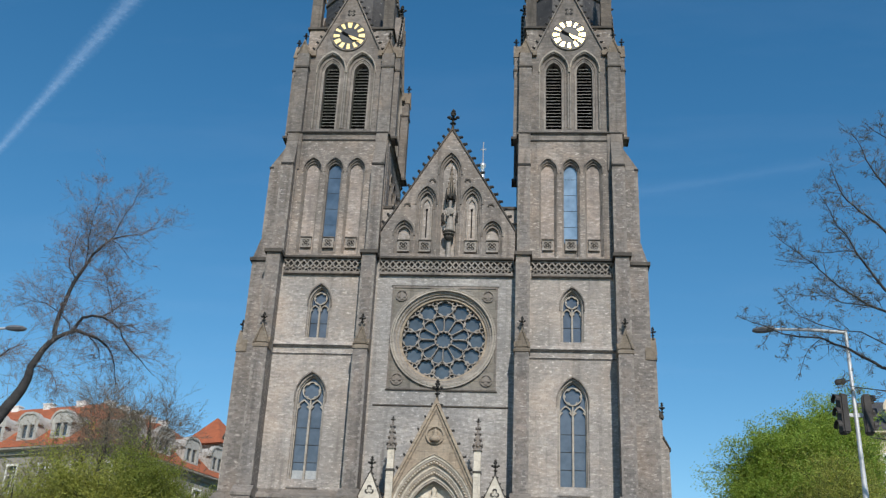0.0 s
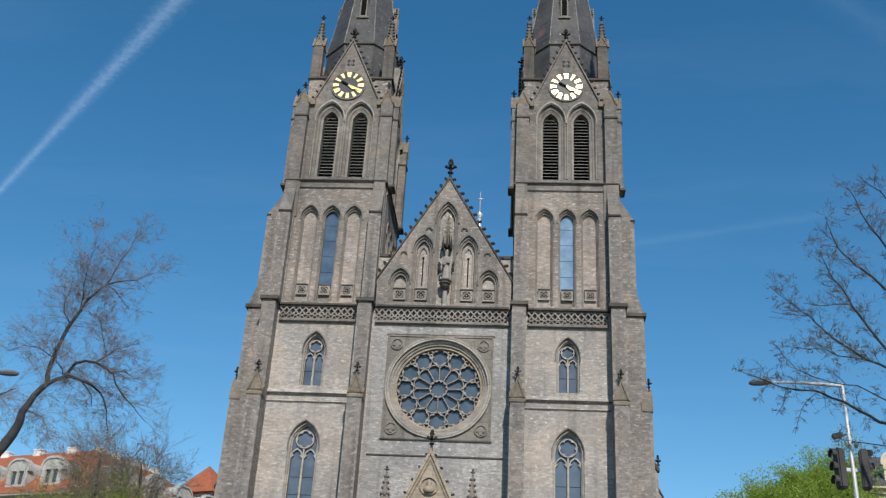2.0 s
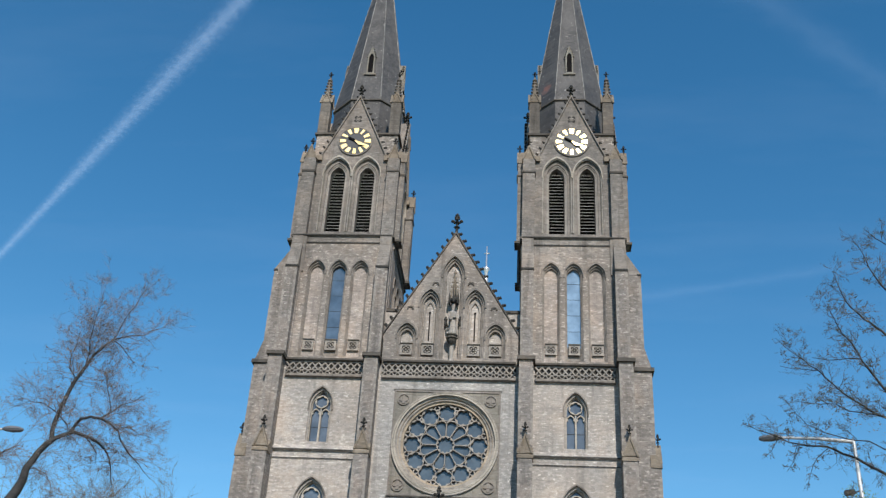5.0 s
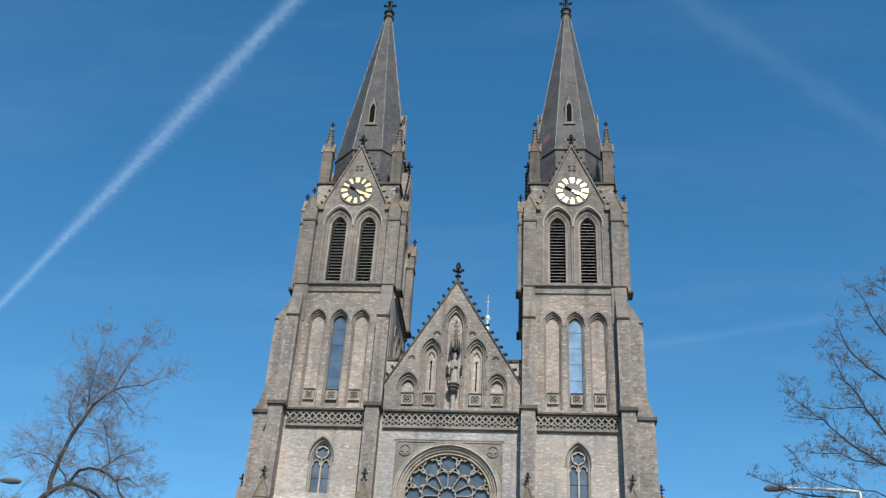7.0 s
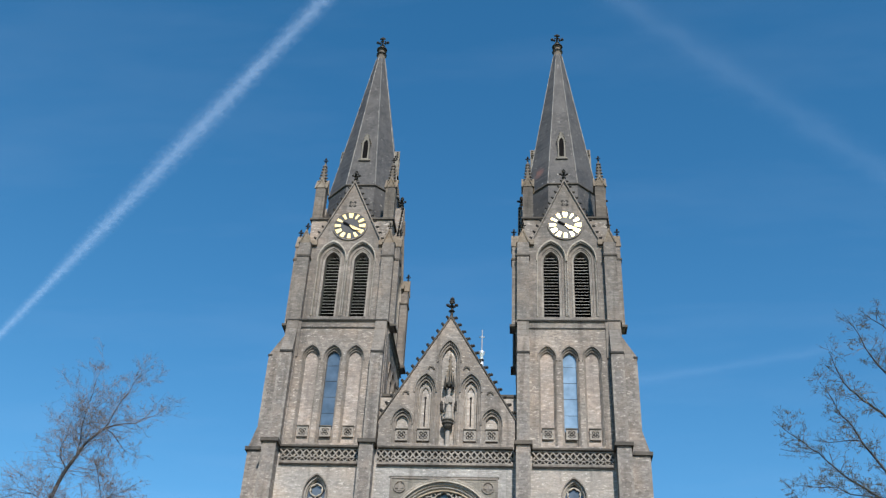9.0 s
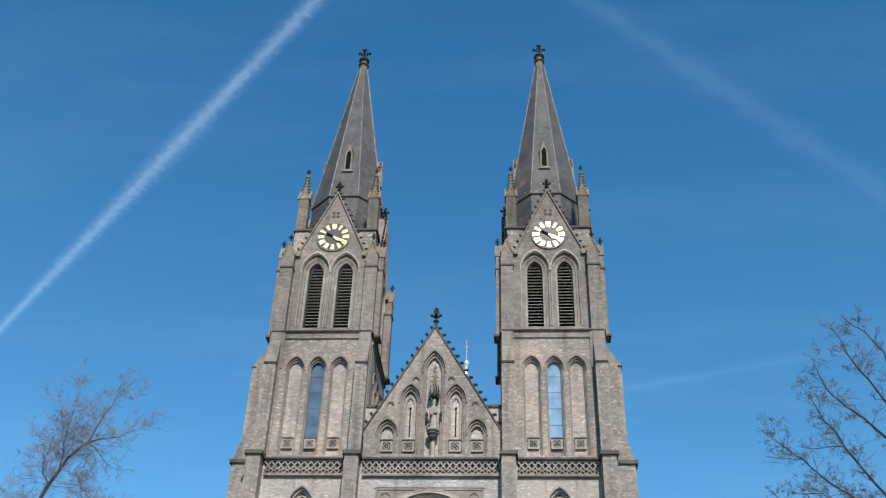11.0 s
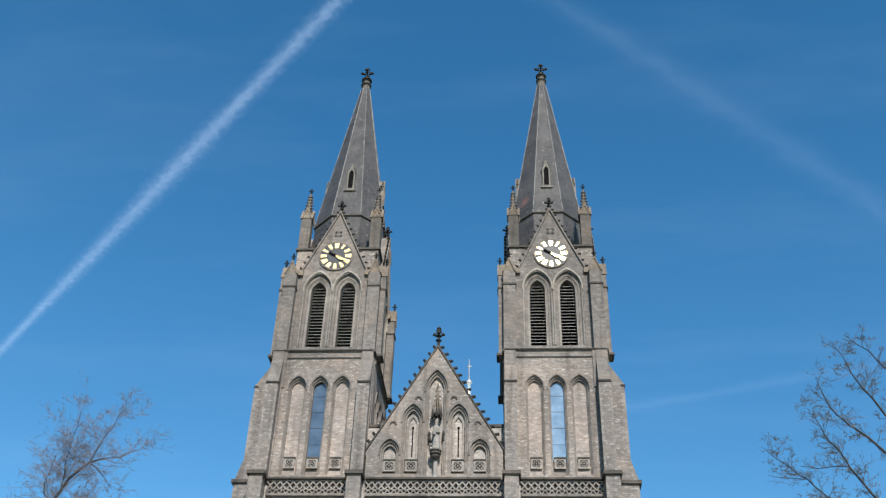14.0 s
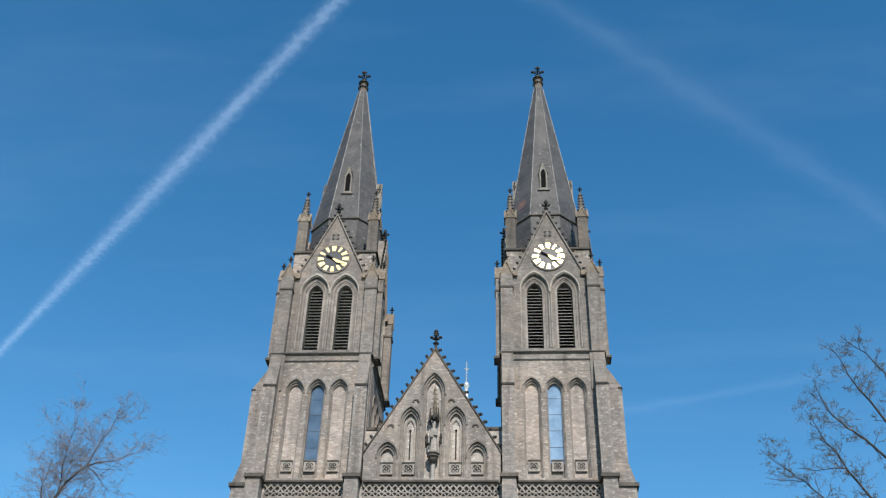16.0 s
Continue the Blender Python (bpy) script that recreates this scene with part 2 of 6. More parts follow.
def thin_cloud():
    """High wisps of ice cloud: mostly clear, faint drawn-out streaks."""
    m, n, l, b = material("high_wisps", 1.0)
    mp = n.new("ShaderNodeMapping")
    mp.inputs["Scale"].default_value, mp.inputs["Rotation"].default_value = (0.0011, 0.0036, 0.002), (0, 0, 0.6)
    l.new(world_pos(n), mp.inputs[0])
    f = noise_at(n, l, mp.outputs[0], 1.0, 7.0, 0.62)
    df = n.new("ShaderNodeBsdfTranslucent")
    df.inputs["Color"].default_value = (0.86, 0.93, 1.0, 1)
    tp = n.new("ShaderNodeBsdfTransparent")
    mx = n.new("ShaderNodeMixShader")
    l.new(ramp(n, l, f, [(0.48, 0.0), (0.80, 0.028)]), mx.inputs[0])
    l.new(tp.outputs[0], mx.inputs[1]), l.new(df.outputs[0], mx.inputs[2])
    l.new(mx.outputs[0], n["Material Output"].inputs["Surface"])
    return m


SLATE, TILES = slate_roof(), tile_roof()
GLASS = window_glass("blue_grey_glazing", (0.082, 0.104, 0.126), 0.14, 0.30)
GLASS_W = window_glass("tower_glazing", (0.105, 0.122, 0.148), 0.12, 0.42)
# front lancet panes: mirrored sky painted into the tint, brightest on the right tower
GLASS_U = window_glass("upper_glazing", (0.085, 0.115, 0.155), 0.10, 0.6)
GLASS_B = window_glass("sky_reflection_glazing", (0.24, 0.33, 0.43), 0.05, 0.9)
# near-black that paints the shade inside openings; also colours the clock counterweight
DARK = speckled("shade_black", (0.006, 0.006, 0.007), (0.011, 0.010, 0.010), spec=0.03)
# louvre colours in two tones: shade in the boards, sun on their edges
SLAT = speckled("shaded_louvre_wood", (0.014, 0.0135, 0.013), (0.026, 0.025, 0.024), 2.0)
NOSING = speckled("sunlit_louvre_edge", (0.22, 0.215, 0.205), (0.36, 0.35, 0.335), 2.0)
GOLD = speckled("gilding", (0.95, 0.74, 0.36), (0.90, 0.66, 0.28), 2.0, 0.36, 1.0, 0.5, 0.05)
DIAL = speckled("dark_dial", (0.030, 0.034, 0.040), (0.045, 0.050, 0.056), 2.0, 0.5, 0.0, 0.4, 0.05)
RIB = speckled("flecked_ridge_lead", (0.085, 0.083, 0.083), (0.30, 0.29, 0.275), 3.0, 0.7)
# soot black of finials and crockets; elsewhere paints shade in hollows and under drips
IRON = speckled("soot_and_shade_black", (0.022, 0.022, 0.022), (0.05, 0.048, 0.044), 4.0, 0.9)
SILVER = speckled("bright_metal", (0.75, 0.76, 0.78), (0.6, 0.61, 0.63), 2.0, 0.35, 0.7)
POLE = speckled("galvanised_steel", (0.42, 0.44, 0.45), (0.55, 0.56, 0.57), 3.0, 0.5, 0.3)
LAMPGREY = speckled("lamp_housing", (0.10, 0.107, 0.12), (0.15, 0.16, 0.175), 3.0, 0.5)
BLACK = speckled("black_plastic", (0.030, 0.028, 0.028), (0.05, 0.047, 0.046), 3.0, 0.6)
BARK = speckled("bark", (0.024, 0.024, 0.025), (0.052, 0.051, 0.051), 6.0, 0.95)
BARE = speckled("brown_twig_bark", (0.13, 0.115, 0.095), (0.20, 0.178, 0.148), 4.0, 0.95)
TWIG_P = speckled("pinkish_twig_bark", (0.15, 0.132, 0.134), (0.24, 0.212, 0.212), 6.0, 0.95)
TWIG = speckled("twig_bark", (0.095, 0.086, 0.080), (0.145, 0.132, 0.12), 6.0, 0.95)
PLASTER = speckled("grey_stucco", (0.24, 0.225, 0.205), (0.36, 0.34, 0.31), 0.8, 0.9)
BEIGE = speckled("beige_stucco", (0.50, 0.43, 0.32), (0.60, 0.53, 0.41), 0.8, 0.9)
BOARD = speckled("dusty_board", (0.30, 0.32, 0.33), (0.40, 0.42, 0.43), 4.0, 0.6)
WHITE = speckled("white_render", (0.72, 0.71, 0.68), (0.80, 0.79, 0.77), 1.2, 0.85)
DARKROOF = speckled("dark_mansard", (0.06, 0.058, 0.06), (0.10, 0.095, 0.095), 1.0, 0.6)
DORMER = speckled("light_grey_stucco", (0.36, 0.355, 0.335), (0.47, 0.465, 0.44), 1.5, 0.9)
HOUSEGLASS = window_glass("house_glass", (0.05, 0.06, 0.07), 0.06, 0.6)
GRASS = speckled("grass", (0.045, 0.075, 0.02), (0.07, 0.10, 0.03), 1.5, 0.95)
PAVING = speckled("granite_paving", (0.13, 0.125, 0.119), (0.19, 0.183, 0.174), 2.0, 0.9)
LEAF = leaf_material("fresh_leaves", (0.20, 0.32, 0.05), (0.36, 0.45, 0.085))
LEAF_M = leaf_material("mid_green_leaves", (0.15, 0.20, 0.04), (0.32, 0.36, 0.075))
LEAF_L = leaf_material("young_yellow_green_leaves", (0.40, 0.42, 0.09), (0.26, 0.28, 0.07))
BUD_G = leaf_material("grey_brown_buds", (0.24, 0.195, 0.135), (0.32, 0.26, 0.17))
BUD_D = leaf_material("dark_and_tan_buds", (0.07, 0.058, 0.052), (0.26, 0.205, 0.14))
BUD = leaf_material("opening_buds", (0.085, 0.075, 0.035), (0.15, 0.14, 0.05))


# ---- mesh tools ----
def to_mesh(bm, name, mat, smooth=False):
    bmesh.ops.remove_doubles(bm, verts=bm.verts, dist=0.0004)
    bmesh.ops.recalc_face_normals(bm, faces=bm.faces)
    me = bpy.data.meshes.new(name)
    bm.to_mesh(me)
    bm.free()
    me.materials.append(mat)
    if smooth:
        for p in me.polygons:
            p.use_smooth = True
    return me


def raw_mesh(name, verts, faces, mat, smooth=False):
    me = bpy.data.meshes.new(name)
    me.from_pydata(verts, [], faces)
    me.materials.append(mat)
    if smooth:
        for p in me.polygons:
            p.use_smooth = True
    return me


def part(name, me, parent, m=Matrix(), label=""):
    ob = new(name, me)
    ob.parent = parent
    ob.matrix_basis = m
    return tagged(ob, label)


def thing(name, label, category, m=Matrix(), me=None, group="", kind=""):
    ob = new(name, me)
    ob.matrix_basis = m
    return tagged(ob, label, category, group, kind)


def add_box(bm, x0, x1, y0, y1, z0, z1):
    v = [bm.verts.new(p) for p in ((x0, y0, z0), (x1, y0, z0), (x1, y1, z0), (x0, y1, z0), (x0, y0, z1), (x1, y0, z1), (x1, y1, z1), (x0, y1, z1))]
    for f in ((0, 3, 2, 1), (4, 5, 6, 7), (0, 1, 5, 4), (1, 2, 6, 5), (2, 3, 7, 6), (3, 0, 4, 7)):
        bm.faces.new([v[i] for i in f])


def add_plate(bm, outer, y0, y1, holes=()):
    """A plate of outline (x, z), from depth y0 (front) to y1, with holes through it."""
    loops = [list(outer)] + [list(h) for h in holes]
    flat = [p for q in loops for p in q]
    tris = tessellate_polygon([[Vector((p[0], p[1], 0)) for p in q] for q in loops])
    for y in (y0, y1):
        vs = [bm.verts.new((p[0], y, p[1])) for p in flat]
        for t in tris:
            try:
                bm.faces.new([vs[i] for i in t])
            except ValueError:
                pass
    for q in loops:
        a = [bm.verts.new((p[0], y0, p[1])) for p in q]
        b = [bm.verts.new((p[0], y1, p[1])) for p in q]
        for i in range(len(q)):
            j = (i + 1) % len(q)
            bm.faces.new((a[i], a[j], b[j], b[i]))


def add_profile(bm, prof, x0, x1):
    """A moulding of profile (y, z) that runs from x0 to x1."""
    rings = [[bm.verts.new((x, y, z)) for y, z in prof] for x in (x0, x1)]
    n = len(prof)
    for i in range(n):
        j = (i + 1) % n
        bm.faces.new((rings[0][i], rings[0][j], rings[1][j], rings[1][i]))
    bm.faces.new(rings[0]), bm.faces.new(rings[1])


def arch(cx, z0, zs, za, hw, n=8):
    """A pointed arch's outline: feet at z0, springing at zs, apex at za, half as wide as hw."""
    rise = za - zs
    r = (hw * hw + rise * rise) / (2 * hw)
    top = math.atan2(rise, r - hw)
    right = [(cx + hw - r + r * math.cos(top * i / n), zs + r * math.sin(top * i / n)) for i in range(n + 1)]
    left = [(2 * cx - x, z) for x, z in reversed(right[:-1])]
    return [(cx + hw, z0)] + right + left + [(cx - hw, z0)]


def u_band(outer, inner):
    return list(outer) + list(reversed(inner))


def circle(cx, cz, r, n=24, a0=0.0):
    return [(cx + r * math.cos(a0 + 2 * math.pi * i / n), cz + r * math.sin(a0 + 2 * math.pi * i / n)) for i in range(n)]


def foil(cx, cz, r, lobes, a0=0.0, depth=0.55, n=6):
    """A foiled opening: lobes round a centre, cusps between them."""
    out = []
    for k in range(lobes):
        a = a0 + 2 * math.pi * k / lobes
        for i in range(n):
            b = a + (i / (n - 1) - 0.5) * 2 * math.pi / lobes * 0.96
            q = math.cos((i / (n - 1) - 0.5) * math.pi)
            rr = r * (depth + (1 - depth) * q ** 0.6 if q > 0 else depth)
            out.append((cx + rr * math.cos(b), cz + rr * math.sin(b)))
    return out


def add_lathe(bm, prof, n=8, x=0.0, y=0.0, a0=0.0):
    """A turned form from (radius, z) pairs."""
    rings = [[bm.verts.new((x + r * math.cos(a0 + 2 * math.pi * i / n), y + r * math.sin(a0 + 2 * math.pi * i / n), z)) for i in range(n)] for r, z in prof]
    for p, q in zip(rings, rings[1:]):
        for i in range(n):
            j = (i + 1) % n
            bm.faces.new((p[i], p[j], q[j], q[i]))
    bm.faces.new(list(reversed(rings[0]))), bm.faces.new(rings[-1])


def add_blob(bm, x, y, z, rx, ry, rz):
    r = bmesh.ops.create_icosphere(bm, subdivisions=1, radius=1.0)
    for v in r["verts"]:
        v.co = Vector((x + v.co.x * rx, y + v.co.y * ry, z + v.co.z * rz))


def finial_bm(h, spread):
    """A stone flower: stem, collar, four leaves crosswise and a bud on top."""
    bm = bmesh.new()
    add_lathe(bm, [(0.10 * h, 0), (0.06 * h, 0.12 * h), (0.05 * h, 0.30 * h), (0.13 * h, 0.36 * h), (0.05 * h, 0.42 * h), (0.045 * h, 0.85 * h), (0.09 * h, 0.92 * h), (0.03 * h, h)], 8)
    for k in range(4):
        a = k * math.pi / 2
        for d, zz, s in ((0.45, 0.58, 0.070), (0.85, 0.64, 0.088)):
            add_blob(bm, d * spread * math.cos(a), d * spread * math.sin(a), zz * h, s * h, s * h, s * 0.8 * h)
    add_blob(bm, 0, 0, 0.94 * h, 0.07 * h, 0.07 * h, 0.07 * h)
    for k in range(4):
        a = math.pi / 4 + k * math.pi / 2
        add_blob(bm, 0.5 * spread * math.cos(a), 0.45 * spread * math.sin(a), 0.80 * h, 0.045 * h, 0.045 * h, 0.05 * h)
    return bm


def crocket_mesh(s):
    bm = bmesh.new()
    add_blob(bm, 0, 0, s * 0.25, s * 0.55, s * 0.5, s * 0.5)
    add_blob(bm, s * 0.18, 0, s * 0.8, s * 0.5, s * 0.5, s * 0.38)
    return to_mesh(bm, "crocket", IRON)


def crockets(parent, p, q, n, s, y):
    """Leaf knobs along a sloping edge from p to q (x, z), each a piece of its own."""
    dx, dz = q[0] - p[0], q[1] - p[1]
    turn = math.atan2(-dz, dx) if dx > 0 else math.atan2(dz, -dx)
    if s not in CROCKETS:
        CROCKETS[s] = crocket_mesh(s)
    for i in range(n):
        f = (i + 0.5) / n
        part("crocket", CROCKETS[s], parent, Matrix.Translation((p[0] + dx * f, y, p[1] + dz * f)) @ Matrix.Rotation(turn, 4, "Y"))


CROCKETS = {}


# ---- ground ----
def ground_mesh():
    bm = bmesh.new()
    bmesh.ops.create_grid(bm, x_segments=40, y_segments=40, size=2500)
    return to_mesh(bm, "ground", GRASS)


thing("ground", "short grass of the square running to the horizon", "ground", me=ground_mesh(), kind="structure")
bm = bmesh.new()
add_box(bm, -42, 46, -120, -2.6, -0.3, 0.06)
thing("pavement", "grey granite paving before the church", "pavement", me=to_mesh(bm, "pavement", PAVING), kind="structure")

# ---- the church ----
church = thing("church", "twin-towered gothic church of weathered grey-brown stone with slate spires", "church")
TX, YC, YS = 6.8, 4.0, 5.15     # tower axis from the middle, depths of the belfry's and the spire's axes
MESH = {}


def shared(key, build):
    if key not in MESH:
        MESH[key] = build()
    return MESH[key]


def at_face(cx, k, front, side):
    """The pose of a tower face: k = 0 looks to the square, 1 and 3 to the sides, 2 back. Its wall is y = 0, outwards is -y."""
    if k == 0:
        return Matrix.Translation((cx, front, 0))
    d = side if k in (1, 3) else YC - front
    return Matrix.Translation((cx, YC, 0)) @ Matrix.Rotation(k * math.pi / 2, 4, "Z") @ Matrix.Translation((0, -d, 0))


def plate_mesh(name, mat, outer, y0, y1, holes=()):
    bm = bmesh.new()
    add_plate(bm, outer, y0, y1, holes)
    return to_mesh(bm, name, mat)


def box_mesh(name, mat, *dims):
    bm = bmesh.new()
    for d in dims:
        add_box(bm, *d)
    return to_mesh(bm, name, mat)


def profile_mesh(name, mat, prof, x0, x1):
    bm = bmesh.new()
    add_profile(bm, prof, x0, x1)
    return to_mesh(bm, name, mat)


def finial_mesh(h, spread, mat=None):
    return shared(("finial", h, spread), lambda: to_mesh(finial_bm(h, spread), "finial", mat or IRON))


def rect(x0, x1, z0, z1):
    return [(x0, z0), (x1, z0), (x1, z1), (x0, z1)]


def tracery_window(parent, m, key, z0, zs, za, hw, glass, depth=0.0):
    """A two-light window: stepped reveal, traceried head, one glazed pane behind. A part of the church with its own pieces."""
    d = depth
    reveal = shared((key, "reveal"), lambda: plate_mesh("window", FRIEZE, u_band(arch(0, z0, zs, za, hw + 0.02), arch(0, z0, zs - 0.02, za - 0.14, hw - 0.10)), d + 0.10, d + 0.55))
    win = part("window", reveal, parent, m, "pointed two-light window with stone tracery")
    hood = shared((key, "hood"), lambda: plate_mesh("hood_mould", TRIM, u_band(arch(0, zs - 0.3, zs, za + 0.08, hw + 0.06), arch(0, zs - 0.3, zs, za, hw)), d - 0.06, d + 0.02))
    part("hood_mould", hood, win)
    gw, ga = hw - 0.10, za - 0.14
    cz, cr = zs + (ga - zs) * 0.30, gw * 0.66

    def head():
        bm = bmesh.new()
        t = 0.030 + 0.028 * hw
        add_box(bm, -t / 2 - 0.01, t / 2 + 0.01, d + 0.22, d + 0.36, z0, zs - 0.25 * gw)
        for sx in (-1, 1):
            c, w = sx * gw * 0.5, gw * 0.5
            add_plate(bm, u_band(arch(c, z0, zs - 0.98 * gw, zs - 0.20 * gw, w), arch(c, z0, zs - 0.98 * gw, zs - 0.20 * gw - t * 1.5, w - t)), d + 0.24, d + 0.35)
            for s2 in (-1, 1):
                add_plate(bm, [(c + s2 * (w - t), zs - 0.95 * gw), (c + s2 * (w - t), zs - 0.62 * gw), (c + s2 * w * 0.42, zs - 0.72 * gw)], d + 0.26, d + 0.33)
        add_plate(bm, circle(0, cz, cr + t * 0.5, 24), d + 0.24, d + 0.35, [foil(0, cz, cr - t * 0.4, 6, math.pi / 6, 0.80, 5)])
        add_plate(bm, u_band(arch(0, z0, zs - 0.02, ga, gw), arch(0, z0, zs - 0.02, ga - t * 1.5, gw - t)), d + 0.23, d + 0.36)
        return to_mesh(bm, "tracery", TRACERY)
    tra = shared((key, "tracery"), head)
    part("tracery", tra, win)
    gl = shared((key, "glass", glass.name), lambda: plate_mesh("pane", glass, arch(0, z0, zs, ga, gw), d + 0.38, d + 0.42))
    part("pane", gl, win)
    bar = shared((key, "bar"), lambda: box_mesh("glazing_bar", IRON, (-gw, gw, d + 0.362, d + 0.378, 0, 0.025)))
    for i in range(1, max(2, int((zs - z0) / 0.9))):
        part("glazing_bar", bar, win, Matrix.Translation((0, 0, z0 + 0.9 * i)))
    sill = shared((key, "sill"), lambda: profile_mesh("window_sill", TRIM, [(d - 0.05, z0 - 0.45), (d + 0.4, z0), (d + 0.4, z0 - 0.5), (d - 0.02, z0 - 0.5)], -hw, hw))
    part("window_sill", sill, win)
    return win


def quatrefoil_panel(parent, m, w, h, mat):
    """A square panel pierced by a quatrefoil whose cusps nearly meet, a stud at its heart."""
    def pierced():
        bm = bmesh.new()
        r = min(w, h)
        eyes = [circle(q * 0.38 * w, h / 2, 0.05 * r, 6) for q in (-1, 1)] + [circle(0, h / 2 + q * 0.38 * h, 0.05 * r, 6) for q in (-1, 1)]
        add_plate(bm, rect(-w / 2, w / 2, 0, h), 0, 0.10, eyes + [foil(0, h / 2, 0.42 * r, 4, math.pi / 4, 0.40, 7)])
        for k in range(4):
            a = math.pi / 4 + k * math.pi / 2
            add_plate(bm, circle(0.24 * r * math.cos(a), h / 2 + 0.24 * r * math.sin(a), 0.075 * r, 8), 0.02, 0.10)
        add_plate(bm, circle(0, h / 2, 0.07 * r, 8), 0.0, 0.10)
        return to_mesh(bm, "quatrefoil_panel", mat)
    p = part("quatrefoil_panel", shared(("quatre", w, h), pierced), parent, m)
    # black backing paints the shade seen through the piercings
    part("backing", shared(("quatre_b", w, h), lambda: box_mesh("backing", IRON, (-w / 2, w / 2, 0.08, 0.11, 0.0, h))), p)
    part("ledge", shared(("quatre_l", w), lambda: box_mesh("ledge", CAP, (-w / 2 - 0.02, w / 2 + 0.02, -0.06, 0.1, h, h + 0.05))), p)
    return p


def frieze(parent, m, x0, x1, z0, h, step):
    """A pierced band: pointed trefoils head to head between two mouldings."""
    n = round((x1 - x0) / step)
    s = (x1 - x0) / n
    # the base strip is black, so the holes between the bars look shaded
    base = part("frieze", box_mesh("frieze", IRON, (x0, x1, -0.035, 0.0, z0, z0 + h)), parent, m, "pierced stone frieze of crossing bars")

    def unit():
        bm = bmesh.new()
        w, t, c = s / 2, 0.044, 0.34 * h
        for z in (0.0, c - 0.02, h - 0.05):
            add_box(bm, -w, w, -0.16 if z != c - 0.02 else -0.13, -0.03, z, z + 0.05)
        for q in (-1, 1):
            add_plate(bm, [(-w * q - t, c), (-w * q + t, c), (w * q + t, h - 0.05), (w * q - t, h - 0.05)], -0.15 + 0.01 * q, -0.04)
            add_plate(bm, [(q * w - 0.03, 0.04), (q * w + 0.03, 0.04), (0.03, c), (-0.03, c)], -0.14, -0.04)
        add_plate(bm, circle(0, (c + h) / 2, 0.07, 8), -0.165, -0.04)
        return to_mesh(bm, "foil_unit", FRIEZE)
    me = unit()
    for i in range(n):
        part("foil_unit", me, base, Matrix.Translation((x0 + s * (i + 0.5), 0, z0)))
    part("moulding", profile_mesh("moulding", TRIM, [(-0.19, z0 - 0.10), (-0.19, z0), (0.0, z0), (0.0, z0 - 0.14)], x0, x1), base)
    part("cornice", profile_mesh("cornice", CAP, [(-0.18, z0 + h), (-0.30, z0 + h + 0.05), (-0.30, z0 + h + 0.15), (0.5, z0 + h + 0.42), (0.5, z0 + h)], x0, x1), base)
    return base


def gablet(w, apex, depth, mat):
    """A little gabled block: front at y = 0."""
    bm = bmesh.new()
    add_plate(bm, [(-w / 2, 0), (w / 2, 0), (0, apex)], 0, depth)
    add_plate(bm, [(-w / 2 - 0.05, -0.04), (-w / 2 + 0.05, -0.04), (0, apex - 0.06), (w / 2 - 0.05, -0.04), (w / 2 + 0.05, -0.04), (0, apex + 0.12)], -0.06, depth)
    return to_mesh(bm, "gablet", mat)


def quoin_box(sx, q, x, y, z):
    """Extent of one corner stone, long or short, on the corner at (x, y)."""
    a, d = (0.14, 0.13) if q else (0.08, 0.22)
    return (x - a if sx > 0 else x - 0.012, x + 0.012 if sx > 0 else x + a, y - 0.012, y + d, z, z + 0.15)


